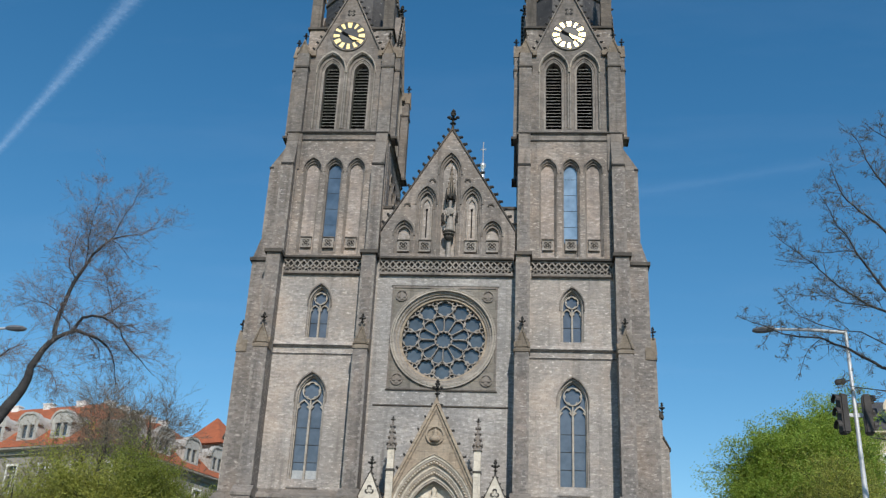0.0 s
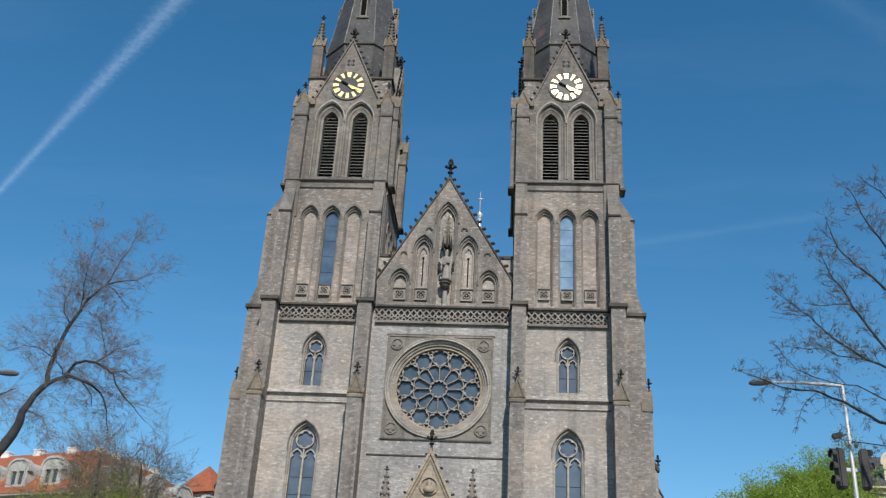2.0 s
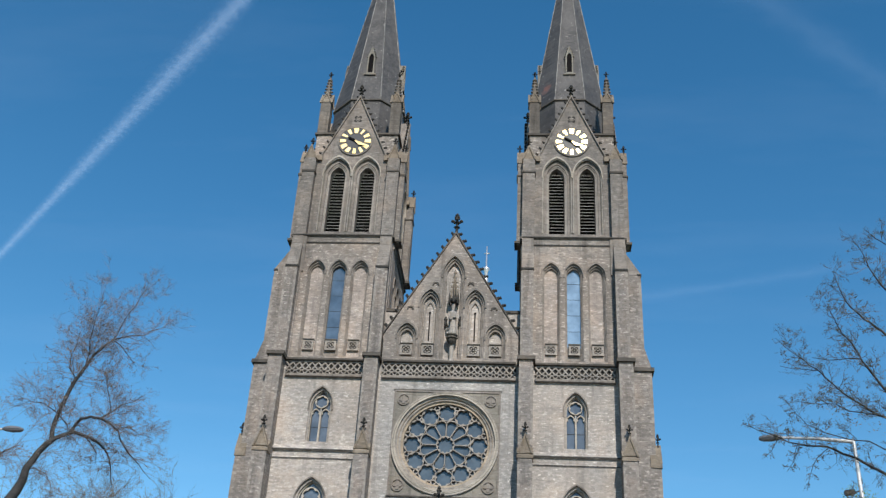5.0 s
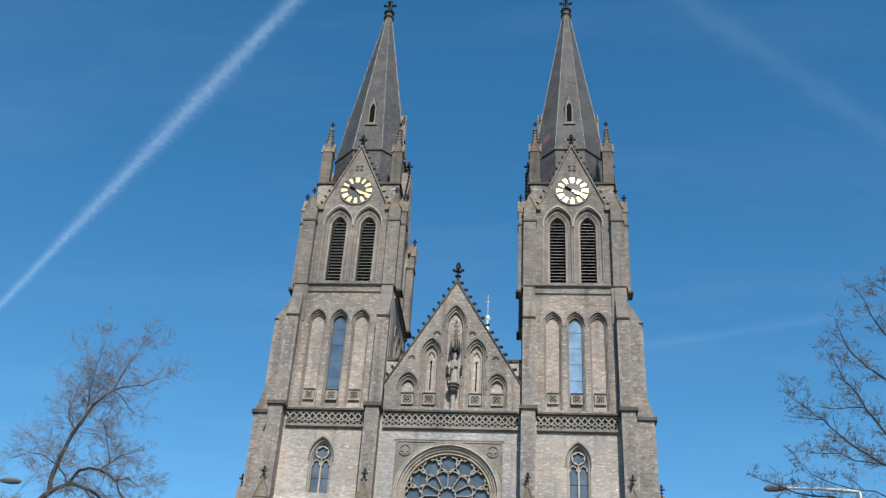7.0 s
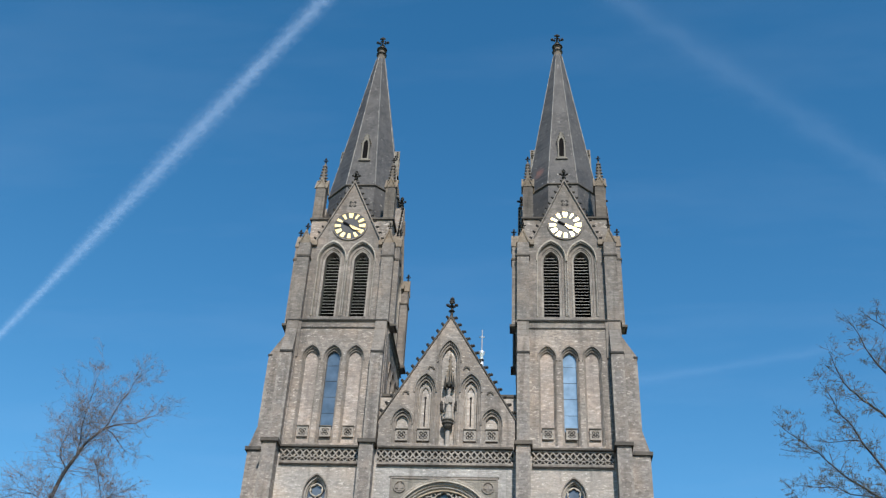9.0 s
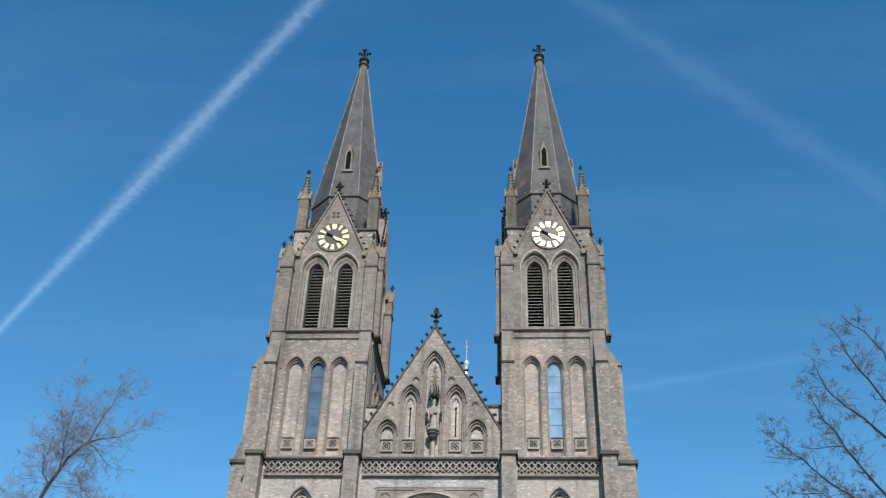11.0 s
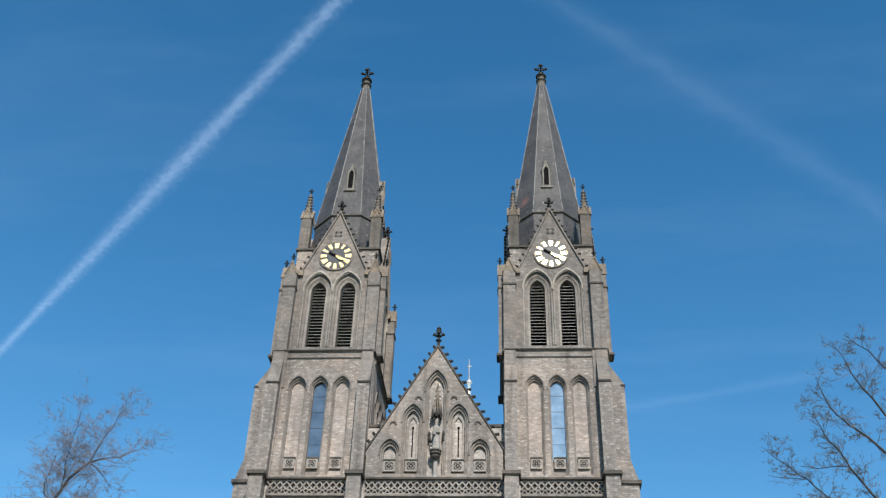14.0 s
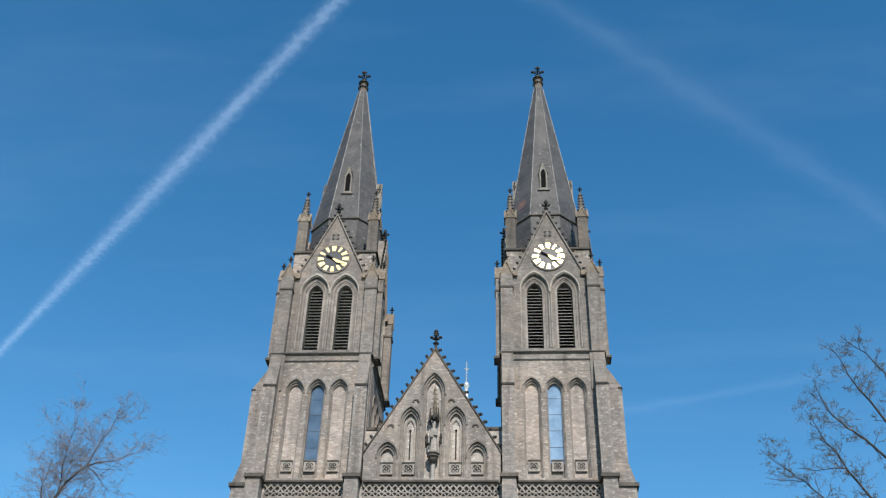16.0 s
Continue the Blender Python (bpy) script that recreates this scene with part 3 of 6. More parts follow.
def buttress(parent, m, side):
    """A stepped corner buttress of the lower stages: gabled first step with a finial, capped second, weathered third."""
    w, d1, d2, up = 0.37, 1.25, 0.85 if side == "front" else 1.0, 0.0 if side == "front" else 0.22
    b = part("buttress", shared("butt_low" + side, lambda: box_mesh("buttress", BUTTRESS, (-w, w, -d1, 0.02, 0.0, 18.30 + up), (-w - 0.1, w + 0.1, -d1 - 0.35, 0.02, 0.0, 10.45))), parent, m)
    part("plinth_slope", shared("butt_plinth", lambda: profile_mesh("plinth_slope", TRIM, [(-d1 - 0.40, 10.45), (-d1 - 0.40, 10.58), (-d1 + 0.02, 11.0), (0.0, 11.0), (0.0, 10.45)], -w - 0.14, w + 0.14)), b)
    part("upper_shaft", shared("butt_mid" + side, lambda: box_mesh("upper_shaft", BUTTRESS, (-w, w, -d2, 0.02, 18.3 + up, 23.72))), b)
    part("gablet", shared("butt_gab" + side, lambda: gablet(2 * w, 0.95, 0.45, WEATHER)), b, Matrix.Translation((0, -d1, 18.45 + up)))
    part("drip", shared("butt_drip" + side, lambda: profile_mesh("drip", WEATHER, [(-d1 - 0.05, 18.18 + up), (-d1 - 0.05, 18.3 + up), (-d2, 18.85 + up), (-d2 + 0.3, 18.85 + up), (-d2 + 0.3, 18.18 + up)], -w - 0.05, w + 0.05)), b)
    part("finial", finial_mesh(0.75, 0.15), b, Matrix.Translation((0, -d1 + 0.08, 19.38 + up)), "soot-black stone finial")
    part("cap", shared("butt_cap" + side, lambda: box_mesh("cap", CAP, (-w - 0.12, w + 0.12, -d2 - 0.14, 0.6, 23.72, 23.92))), b)
    part("third_shaft", shared("butt_l3" + side, lambda: box_mesh("third_shaft", BUTTRESS, (-w + 0.03, w - 0.03, -0.16 if side == "front" else -0.66, 0.9, 23.92, 29.62))), b)
    y3 = -0.16 if side == "front" else -0.66
    pitch = 0.165
    for z0, z1, y in ((11.1, 18.0, -d1), (19.0, 23.5, -d2), (24.1 if side == "front" else 25.2, 29.4, y3)):
        wq = w if y != y3 else w - 0.03
        rows = [(sx, i, i % 2 == (sx > 0)) for i in range(int((z1 - z0) / pitch)) for sx in (-1, 1)]
        if side == "front" and y == -d1:
            for sx, i, q in rows:
                me = shared(("quoin", q, sx), lambda: box_mesh("quoin", QUOIN, quoin_box(sx, q, 0, 0, 0)))
                part("quoin", me, b, Matrix.Translation((sx * wq, y, z0 + pitch * i)))
        else:
            me = shared(("quoins", side, z0), lambda: box_mesh("cornerwork", QUOIN, *[quoin_box(sx, q, sx * wq, y, z0 + pitch * i) for sx, i, q in rows]))
            tagged(part("cornerwork", me, b), kind="stuff")
    if side == "side":
        part("base_slope", shared("butt_base", lambda: profile_mesh("base_slope", BUTTRESS, [(-1.05, 23.92), (-0.98, 24.05), (-0.68, 25.1), (-0.5, 25.1), (-0.5, 23.92)], -w + 0.018, w - 0.018)), b)
    part("weathering", shared("butt_w3" + side, lambda: profile_mesh("weathering", TRIM, [(y3 - 0.0, 29.6), (y3 + 0.0, 29.72), (0.34, 31.4), (0.36, 31.96), (1.0, 31.96), (1.0, 29.6)], -w + 0.03, w - 0.03)), b)
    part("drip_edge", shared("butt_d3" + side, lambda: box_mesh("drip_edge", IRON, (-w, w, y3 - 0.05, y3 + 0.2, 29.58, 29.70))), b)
    return b


def belfry_buttress(parent, m, depth):
    w = 0.37
    k = "bel%.2f" % depth
    b = part("belfry_buttress", shared(k, lambda: box_mesh("belfry_buttress", ASHLAR, (-w, w, -depth, 0.05, 31.9, 37.72))), parent, m)
    part("base_cap", shared(k + "c", lambda: box_mesh("base_cap", CAP, (-w - 0.08, w + 0.08, -depth - 0.12, 0.05, 31.95, 32.10))), b)
    part("band", shared(k + "b", lambda: box_mesh("band", CAP, (-w - 0.05, w + 0.05, -depth - 0.06, 0.05, 36.68, 36.80))), b)
    part("gablet", shared("bel_gab", lambda: gablet(2 * w, 0.92, 0.8, WEATHER)), b, Matrix.Translation((0, -depth, 37.72)))
    part("finial", finial_mesh(0.7, 0.14), b, Matrix.Translation((0, -depth + 0.1, 38.6)), "soot-black stone finial")
    return b


def clock(parent, m):
    """A skeleton dial: dark disc, twelve gilded hour marks, two gilded hands at twenty past four."""
    z, r = 39.28, 1.03
    dial = part("clock", shared("dial", lambda: plate_mesh("clock", DIAL, circle(0, z, r, 40), -0.06, 0.02)), parent, m, "round dark clock dial with gilded hour marks")
    part("bezel", shared("bezel", lambda: plate_mesh("bezel", TRIM, circle(0, z, r + 0.07, 40), -0.09, 0.02, [circle(0, z, r, 40)])), dial)

    def mark(half):
        return plate_mesh("hour_mark", GOLD, [(-half * 0.58, 0.60), (half * 0.58, 0.60), (half * 0.92, 0.98), (-half * 0.92, 0.98)], -0.10, -0.055)
    # the broader the numeral, the broader its gilded block
    for h, half in enumerate((0.17, 0.09, 0.13, 0.16, 0.17, 0.12, 0.13, 0.16, 0.185, 0.14, 0.10, 0.12)):
        me = shared(("mark", half), lambda: mark(half))
        part("hour_mark", me, dial, Matrix.Translation((0, 0, z)) @ Matrix.Rotation(h * math.pi / 6, 4, "Y"))
    for name, ln, wd, ang in (("hour_hand", 0.55, 0.09, 130), ("minute_hand", 0.86, 0.07, 120)):
        me = shared(name, lambda: plate_mesh(name, GOLD, [(-wd * 0.5, 0), (wd * 0.5, 0), (wd, ln * 0.7), (0, ln), (-wd, ln * 0.7)], -0.15, -0.12))
        part(name, me, dial, Matrix.Translation((0, 0, z)) @ Matrix.Rotation(radians(ang), 4, "Y"))
    part("counterweight", shared("cw", lambda: plate_mesh("counterweight", DARK, [(-0.05, 0), (0.05, 0), (0.08, 0.5), (-0.08, 0.5)], -0.14, -0.11)), dial, Matrix.Translation((0, 0, z)) @ Matrix.Rotation(radians(300), 4, "Y"))


def slat_mesh(half):
    """A sloping louvre board: shade painted into its dark body, sunlight into its pale front edge."""
    me = profile_mesh("slat", SLAT, [(-0.10, -0.042), (-0.10, -0.014), (0.10, 0.095), (0.10, 0.07)], -half, half)
    me.materials.append(NOSING)
    for p in me.polygons:
        if p.normal.y < -0.9:
            p.material_index = 1
    return me


BELL = ((0.905, 36.80, 38.08), (0.79, 36.80, 37.96), (0.62, 36.78, 37.74), (0.47, 36.78, 37.53))


def belfry_face(parent, m, with_clock):
    holes = [arch(s * 0.92, 32.62, BELL[0][1], BELL[0][2], BELL[0][0]) for s in (-1, 1)]
    wall = shared("bel_wall", lambda: plate_mesh("belfry_wall", ASHLAR, [(-2.84, 31.9), (2.84, 31.9), (2.84, 38.05), (2.07, 38.05), (0, 42.8), (-2.07, 38.05), (-2.84, 38.05)], 0, 0.5, holes))
    w = part("belfry_wall", wall, parent, m)
    sill = shared("bel_sill", lambda: profile_mesh("sill", TRIM, [(-0.03, 32.1), (-0.03, 32.3), (0.45, 32.64), (0.45, 32.1)], -1.8, 1.8))
    part("sill", sill, w)
    cop = shared("bel_cop", lambda: plate_mesh("coping", TRIM, [(-2.17, 37.97), (-2.09, 37.97), (0, 42.77), (2.09, 37.97), (2.17, 37.97), (0, 42.95)], -0.12, 0.5))
    part("coping", cop, w)
    for s in (-1, 1):
        crockets(w, (s * 2.18, 38.1), (0, 43.0), 11, 0.16, -0.02)
        foot = shared("bel_foot", lambda: box_mesh("corbel", WEATHER, (-0.2, 0.2, -0.2, 0.3, 37.75, 38.1)))
        part("corbel", foot, w, Matrix.Translation((s * 2.15, 0, 0)))
    part("finial", finial_mesh(1.15, 0.25), w, Matrix.Translation((0, 0.1, 42.75)), "soot-black stone finial")
    qf = shared("bel_q", lambda: plate_mesh("quatrefoil", IRON, foil(0, 41.05, 0.30, 4, math.pi / 4, 0.4, 6), -0.01, 0.05, [foil(0, 41.05, 0.17, 4, math.pi / 4, 0.4, 6)]))
    part("quatrefoil", qf, w)
    for s in (-1, 1):
        # black sheet gives the unlit belfry interior its darkness by colour
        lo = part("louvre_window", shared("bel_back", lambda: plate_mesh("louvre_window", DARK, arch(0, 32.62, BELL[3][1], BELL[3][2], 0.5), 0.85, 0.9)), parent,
                  m @ Matrix.Translation((s * 0.92, 0, 0)), "belfry opening with a shade-black backing behind weathered wooden louvres")
        part("hood_mould", shared("bel_hood", lambda: plate_mesh("hood_mould", TRACERY, u_band(arch(0, 36.6, 36.80, 38.20, 0.915), arch(0, 36.6, 36.80, 38.06, 0.86)), -0.07, 0.1)), lo)
        for i in range(3):
            (a, b_, c), (d, e, f) = BELL[i], BELL[i + 1]
            me = shared(("order", i), lambda: plate_mesh("arch_order", (OLIVE, TRIM, FRIEZE)[i], u_band(arch(0, 32.6, b_, c, a + 0.01), arch(0, 32.6, e, f, d)), 0.12 * (i + 1) - 0.06, 0.86))
            part("arch_order", me, lo)
            if i != 1:
                rm = shared(("roll", i), lambda: plate_mesh("roll", FRIEZE, u_band(arch(0, 32.7, b_, c - 0.02, a - 0.02), arch(0, 32.7, b_, c - 0.10, a - 0.07)), 0.12 * i, 0.14 * i + 0.1))
                part("roll", rm, lo)
        for i in range(22):
            z = 32.72 + i * 0.222
            half = 0.465 * math.sqrt(max(0.0, 1 - (max(0.0, z - 36.8) / 0.74) ** 1.7))
            if half < 0.36:
                continue
            me = shared(("slat", round(half, 3)), lambda: slat_mesh(half))
            part("slat", me, lo, Matrix.Translation((0, 0.60, z)))
    if with_clock:
        clock(parent, m)


def lancet_face(parent, m, glass):
    """The third stage: three tall lancets, the middle one glazed, over quatrefoil panels."""
    holes = [arch(u, 24.25, 29.62, 30.36, 0.50) for u in (-1.28, 0, 1.28)]
    w = part("lancet_wall", shared("lan_wall", lambda: plate_mesh("lancet_wall", STONE_W, rect(-3.0, 3.0, 23.75, 31.6), 0, 0.5, holes)), parent, m)
    for u in (-1.28, 0, 1.28):
        mm = Matrix.Translation((u, 0, 0))
        for i, (a, b_) in enumerate(((0.505, 0.44), (0.44, 0.38))):
            me = shared(("lan_o", i), lambda: plate_mesh("arch_order", TRIM, u_band(arch(0, 24.25, 29.62, 30.37 - 0.12 * i, a), arch(0, 24.25, 29.60, 30.24 - 0.12 * i, b_)), 0.08 + 0.10 * i, 0.5))
            part("arch_order", me, w, mm)
        hood = shared("lan_hood", lambda: plate_mesh("hood_mould", TRIM, u_band(arch(0, 29.45, 29.62, 30.48, 0.58), arch(0, 29.45, 29.62, 30.37, 0.51)), -0.06, 0.02))
        part("hood_mould", hood, w, mm)
        if u == 0:
            pane = shared(("lan_gl", glass.name), lambda: plate_mesh("pane", glass, arch(0, 25.2, 29.55, 30.13, 0.40), 0.36, 0.42))
            part("pane", pane, w, mm, "tall narrow window pane")
            bar = shared("lan_bar", lambda: box_mesh("glazing_bar", IRON, (-0.38, 0.38, 0.345, 0.358, 0, 0.014)))
            for z in (26.2, 27.2, 28.2, 29.2):
                part("glazing_bar", bar, w, Matrix.Translation((0, 0, z)))
            low = shared("lan_low", lambda: box_mesh("panel", TRIM, (-0.40, 0.40, 0.34, 0.46, 24.2, 25.2)))
            part("panel", low, w, mm)
        else:
            part("panel", shared("lan_blind", lambda: plate_mesh("panel", PANEL, arch(0, 24.2, 29.55, 30.13, 0.40), 0.30, 0.46)), w, mm)
        quatrefoil_panel(w, mm @ Matrix.Translation((0, 0.16, 24.72)), 0.62, 0.60, FRIEZE)
    # thin black strips: cornice shadow lines and soot, both put in as colour
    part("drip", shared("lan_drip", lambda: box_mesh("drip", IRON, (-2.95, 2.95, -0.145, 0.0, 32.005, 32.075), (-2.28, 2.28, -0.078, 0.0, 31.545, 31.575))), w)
    cor = shared("lan_corn", lambda: profile_mesh("cornice", ASHLAR, [(0.0, 31.48), (-0.07, 31.54), (-0.07, 31.60), (-0.01, 31.64), (-0.01, 31.95), (-0.13, 32.02), (-0.13, 32.10), (0.6, 32.3), (0.6, 31.48)], -2.95, 2.95))
    part("cornice", cor, w)


def spire_parts(parent, cx):
    """Attic, corner turrets, octagonal drum and slate spire with lucarnes."""
    m = Matrix.Translation((cx, YC, 0))
    at = part("attic", shared("attic", lambda: box_mesh("attic", STONE_W, (-2.62, 2.62, -2.62, 2.62, 38.0, 40.05))), parent, m)
    part("attic_cornice", shared("att_c", lambda: box_mesh("attic_cornice", CAP, (-2.74, 2.74, -2.74, 2.74, 40.05, 40.18))), at)
    a8, k8 = math.pi / 8, 1 / math.cos(math.pi / 8)

    def drum():
        bm = bmesh.new()
        add_lathe(bm, [(2.38 * k8, 40.1), (2.36 * k8, 43.95)], 8, a0=a8)
        return to_mesh(bm, "drum", SLATE)

    def spire():
        bm = bmesh.new()
        add_lathe(bm, [(2.41 * k8, 44.02), (0.32 * k8, 58.1)], 8, a0=a8)
        return to_mesh(bm, "spire", SLATE)

    def ribs():
        bm = bmesh.new()
        for i in range(8):
            a = a8 + i * math.pi / 4
            for r0, z0, r1, z1 in ((2.41 * k8, 44.02, 0.32 * k8, 58.1),):
                p, q = Vector((r0 * math.cos(a), r0 * math.sin(a), z0)), Vector((r1 * math.cos(a), r1 * math.sin(a), z1))
                t = Vector((-math.sin(a), math.cos(a), 0)) * 0.04
                o = Vector((math.cos(a), math.sin(a), 0.14)) * 0.04
                vs = [bm.verts.new(v) for v in (p - t, p + o, p + t, q - t * 0.8, q + o, q + t * 0.8)]
                for f in ((0, 1, 4, 3), (1, 2, 5, 4), (0, 2, 1), (3, 4, 5)):
                    bm.faces.new([vs[j] for j in f])
        return to_mesh(bm, "ribs", RIB)
    ms = Matrix.Translation((cx, YS, 0))
    part("drum", shared("drum", drum), parent, ms)
    sp = part("spire", shared("spire", spire), parent, ms, "tall octagonal grey slate spire")
    part("ribs", shared("ribs", ribs), sp)

    def band():
        bm = bmesh.new()
        add_lathe(bm, [(2.37 * k8, 43.90), (2.46 * k8, 43.95), (2.46 * k8, 44.03), (2.40 * k8, 44.09)], 8, a0=a8)
        return to_mesh(bm, "band", CAP)

    def tip():
        bm = bmesh.new()
        add_lathe(bm, [(0.34, 58.05), (0.29, 58.55), (0.37, 58.65), (0.37, 58.73), (0.25, 58.80), (0.23, 59.10), (0.33, 59.20), (0.33, 59.28), (0.2, 59.38), (0.12, 59.7)], 10)
        return to_mesh(bm, "tip", SOOT)
    part("band", shared("sp_band", band), sp)
    part("tip", shared("sp_tip", tip), sp)
    part("collar", shared("sp_col", lambda: collar_mesh()), sp)
    part("finial", finial_mesh(1.6, 0.46), sp, Matrix.Translation((0, 0, 59.05)), "soot-black stone finial")
    for i in range(4):
        r = Matrix.Rotation(i * math.pi / 2, 4, "Z")

        def luc():
            bm = bmesh.new()
            add_plate(bm, [(-0.26, 46.45), (0.26, 46.45), (0.26, 48.0), (0, 48.95), (-0.26, 48.0)], -2.12, -1.40, [arch(0, 46.6, 47.85, 48.3, 0.17, 4)])
            for k in range(4):
                for q in (-1, 1):
                    add_blob(bm, q * (0.31 - 0.07 * k), -1.98, 48.05 + 0.24 * k, 0.07, 0.09, 0.06)
            add_box(bm, -0.40, 0.40, -2.18, -1.6, 46.36, 46.48)
            return to_mesh(bm, "lucarne", OLIVE)
        lu = part("lucarne", shared("luc", luc), sp, r, "small stone dormer with a dark slit")
        # black block almost flush with the frame, its colour standing for shade within
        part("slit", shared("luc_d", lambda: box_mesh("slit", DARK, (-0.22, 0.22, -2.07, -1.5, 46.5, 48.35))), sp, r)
        c = r @ Matrix.Translation((-2.32, -2.32, 0))
        tu = part("turret", shared("turret", turret_mesh), parent, m @ c)
        part("pinnacle", shared("tur_pin", turret_pinnacle), tu)
        part("spike", shared("tur_spike", turret_spike), tu)
        part("finial", finial_mesh(0.62, 0.14), tu, Matrix.Translation((0, 0, 44.85)), "soot-black stone finial")


def collar_mesh():
    bm = bmesh.new()
    for z in (58.69, 59.24):
        add_lathe(bm, [(0.28, z - 0.07), (0.41, z - 0.03), (0.41, z + 0.03), (0.28, z + 0.07)], 12)
    return to_mesh(bm, "collar", IRON)


def turret_mesh():
    bm = bmesh.new()
    add_box(bm, -0.33, 0.33, -0.33, 0.33, 40.1, 42.75)
    return to_mesh(bm, "turret", SOOT)


def turret_pinnacle():
    bm = bmesh.new()
    for k in range(4):
        r = Matrix.Rotation(k * math.pi / 2, 4, "Z")
        b2 = bmesh.new()
        add_plate(b2, [(-0.36, 42.70), (0.36, 42.70), (0, 43.42)], -0.37, 0.0)
        add_plate(b2, [(-0.42, 42.62), (-0.32, 42.62), (0, 43.34), (0.32, 42.62), (0.42, 42.62), (0, 43.56)], -0.42, -0.30)
        b2.transform(r)
        me = bpy.data.meshes.new("t")
        b2.to_mesh(me)
        b2.free()
        bm.from_mesh(me)
        bpy.data.meshes.remove(me)
    return to_mesh(bm, "pinnacle", WEATHER)


def turret_spike():
    bm = bmesh.new()
    add_lathe(bm, [(0.30, 42.9), (0.06, 45.0)], 4, a0=math.pi / 4)
    for i in range(6):
        z = 43.35 + 0.27 * i
        r = 0.30 * (45.1 - z) / 2.2 + 0.05
        for k in range(4):
            a = math.pi / 4 + k * math.pi / 2
            add_blob(bm, r * math.cos(a), r * math.sin(a), z, 0.095, 0.095, 0.075)
    return to_mesh(bm, "spike", SOOT)


def tower(cx, glass3, inner):
    front_hole = [arch(0, 11.62, 15.95, 17.22, 0.80), arch(0, 19.15, 21.2, 22.22, 0.62)]
    m0 = Matrix.Translation((cx, 0, 0))
    wall = part("tower_wall", shared("tw", lambda: plate_mesh("tower_wall", STONE, rect(-3.1, 3.1, 0, 23.75), 0, 0.55, front_hole)), church, m0, "tower wall of coursed grey-brown stone")
    part("tower_core", shared("tc", lambda: box_mesh("tower_core", STONE, (-3.1, 3.1, 0.56, 8.0, 0, 23.75), (-2.5, 2.5, 1.02, 7.0, 23.75, 31.5), (-1.9, 1.9, YC - 1.9, YC + 1.9, 31.5, 38.0))), wall)
    part("plinth", shared("tp", lambda: profile_mesh("plinth", TRIM, [(-0.6, 0), (-0.6, 10.5), (-0.66, 10.55), (-0.66, 10.7), (0.0, 11.1), (0.0, 0)], -3.1, 3.1)), wall)
    # black strips draw the string course's shadow lines along with its soot
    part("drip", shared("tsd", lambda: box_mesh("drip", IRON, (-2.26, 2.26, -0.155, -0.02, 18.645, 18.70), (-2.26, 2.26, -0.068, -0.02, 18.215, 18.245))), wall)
    part("string_course", shared("ts", lambda: profile_mesh("string_course", STONE, [(-0.01, 18.16), (-0.06, 18.22), (-0.06, 18.27), (-0.01, 18.31), (-0.01, 18.60), (-0.14, 18.64), (-0.14, 18.72), (0, 18.95), (0, 18.16)], -2.26, 2.26)), wall)
    tracery_window(church, m0, "w1", 11.62, 15.95, 17.22, 0.80, GLASS_W)
    tracery_window(church, m0, "w2", 19.15, 21.2, 22.22, 0.62, GLASS_W)
    if inner == 1:
        part("window_board", box_mesh("window_board", BOARD, (-0.64, -0.06, 0.372, 0.377, 11.66, 12.12), (0.06, 0.64, 0.372, 0.377, 11.66, 12.12)), wall, label="pale board behind the foot of the window")
    frieze(church, m0, -2.14, 2.14, 22.90, 0.76, 0.35)
    for s in (-1, 1):
        buttress(church, Matrix.Translation((cx + s * 2.63, 0, 0)), "front")
    for k in (1, 3):
        if k == inner:
            continue
        f = at_face(cx, k, 0, 3.1)
        for u in (-3.25, 2.8):
            buttress(church, f @ Matrix.Translation((u if k == 1 else -u, 0, 0)), "side")
    for k in range(4):
        lancet_face(church, at_face(cx, k, 0.5, 3.02), glass3 if k == 0 else GLASS)
        f = at_face(cx, k, 1.0, 2.85)
        belfry_face(church, f, k == 0)
        for s in (-1, 1):
            belfry_buttress(church, f @ Matrix.Translation((s * 2.63, 0, 0)), 0.46)
    spire_parts(church, cx)


tower(-TX, GLASS_U, 1)
tower(TX, GLASS_B, 3)

# ---- the middle bay: wall, rose window, gable ----
RZ = 19.28
mid = part("nave_wall", plate_mesh("nave_wall", STONE_N, rect(-3.7, 3.7, 0, 23.75), 0, 0.6, [circle(0, RZ, 2.62, 48)]), church, label="nave wall of coursed grey-brown stone")
part("string_course", profile_mesh("string_course", CAP, [(-0.05, 15.51), (-0.05, 15.56), (0, 15.60), (0, 15.49)], -3.5, 3.5), mid)
part("panel_frame", plate_mesh("panel_frame", TRIM, rect(-2.85, 2.85, RZ - 2.87, RZ + 2.87), -0.07, 0.0, [rect(-2.76, 2.76, RZ - 2.78, RZ + 2.78)]), mid)
for z in (RZ + 2.87, RZ - 2.93):
    part("panel_drip", box_mesh("panel_drip", CAP, (-2.9, 2.9, -0.075, 0.0, z, z + 0.05)), mid)
part("panel_field", plate_mesh("panel_field", OLIVE, rect(-2.76, 2.76, RZ - 2.78, RZ + 2.78), -0.02, 0.0, [circle(0, RZ, 2.62, 48)]), mid)
for sx in (-1, 1):
    for sz in (-1, 1):
        part("medallion", plate_mesh("medallion", TRIM, circle(sx * 2.33, RZ + sz * 2.33, 0.33, 20), -0.09, -0.015, [circle(sx * 2.33, RZ + sz * 2.33, 0.27, 20)]), mid)
        part("relief", plate_mesh("relief", TRIM, foil(sx * 2.33, RZ + sz * 2.33, 0.24, 4, 0.0, 0.5, 5), -0.075, -0.015), mid)
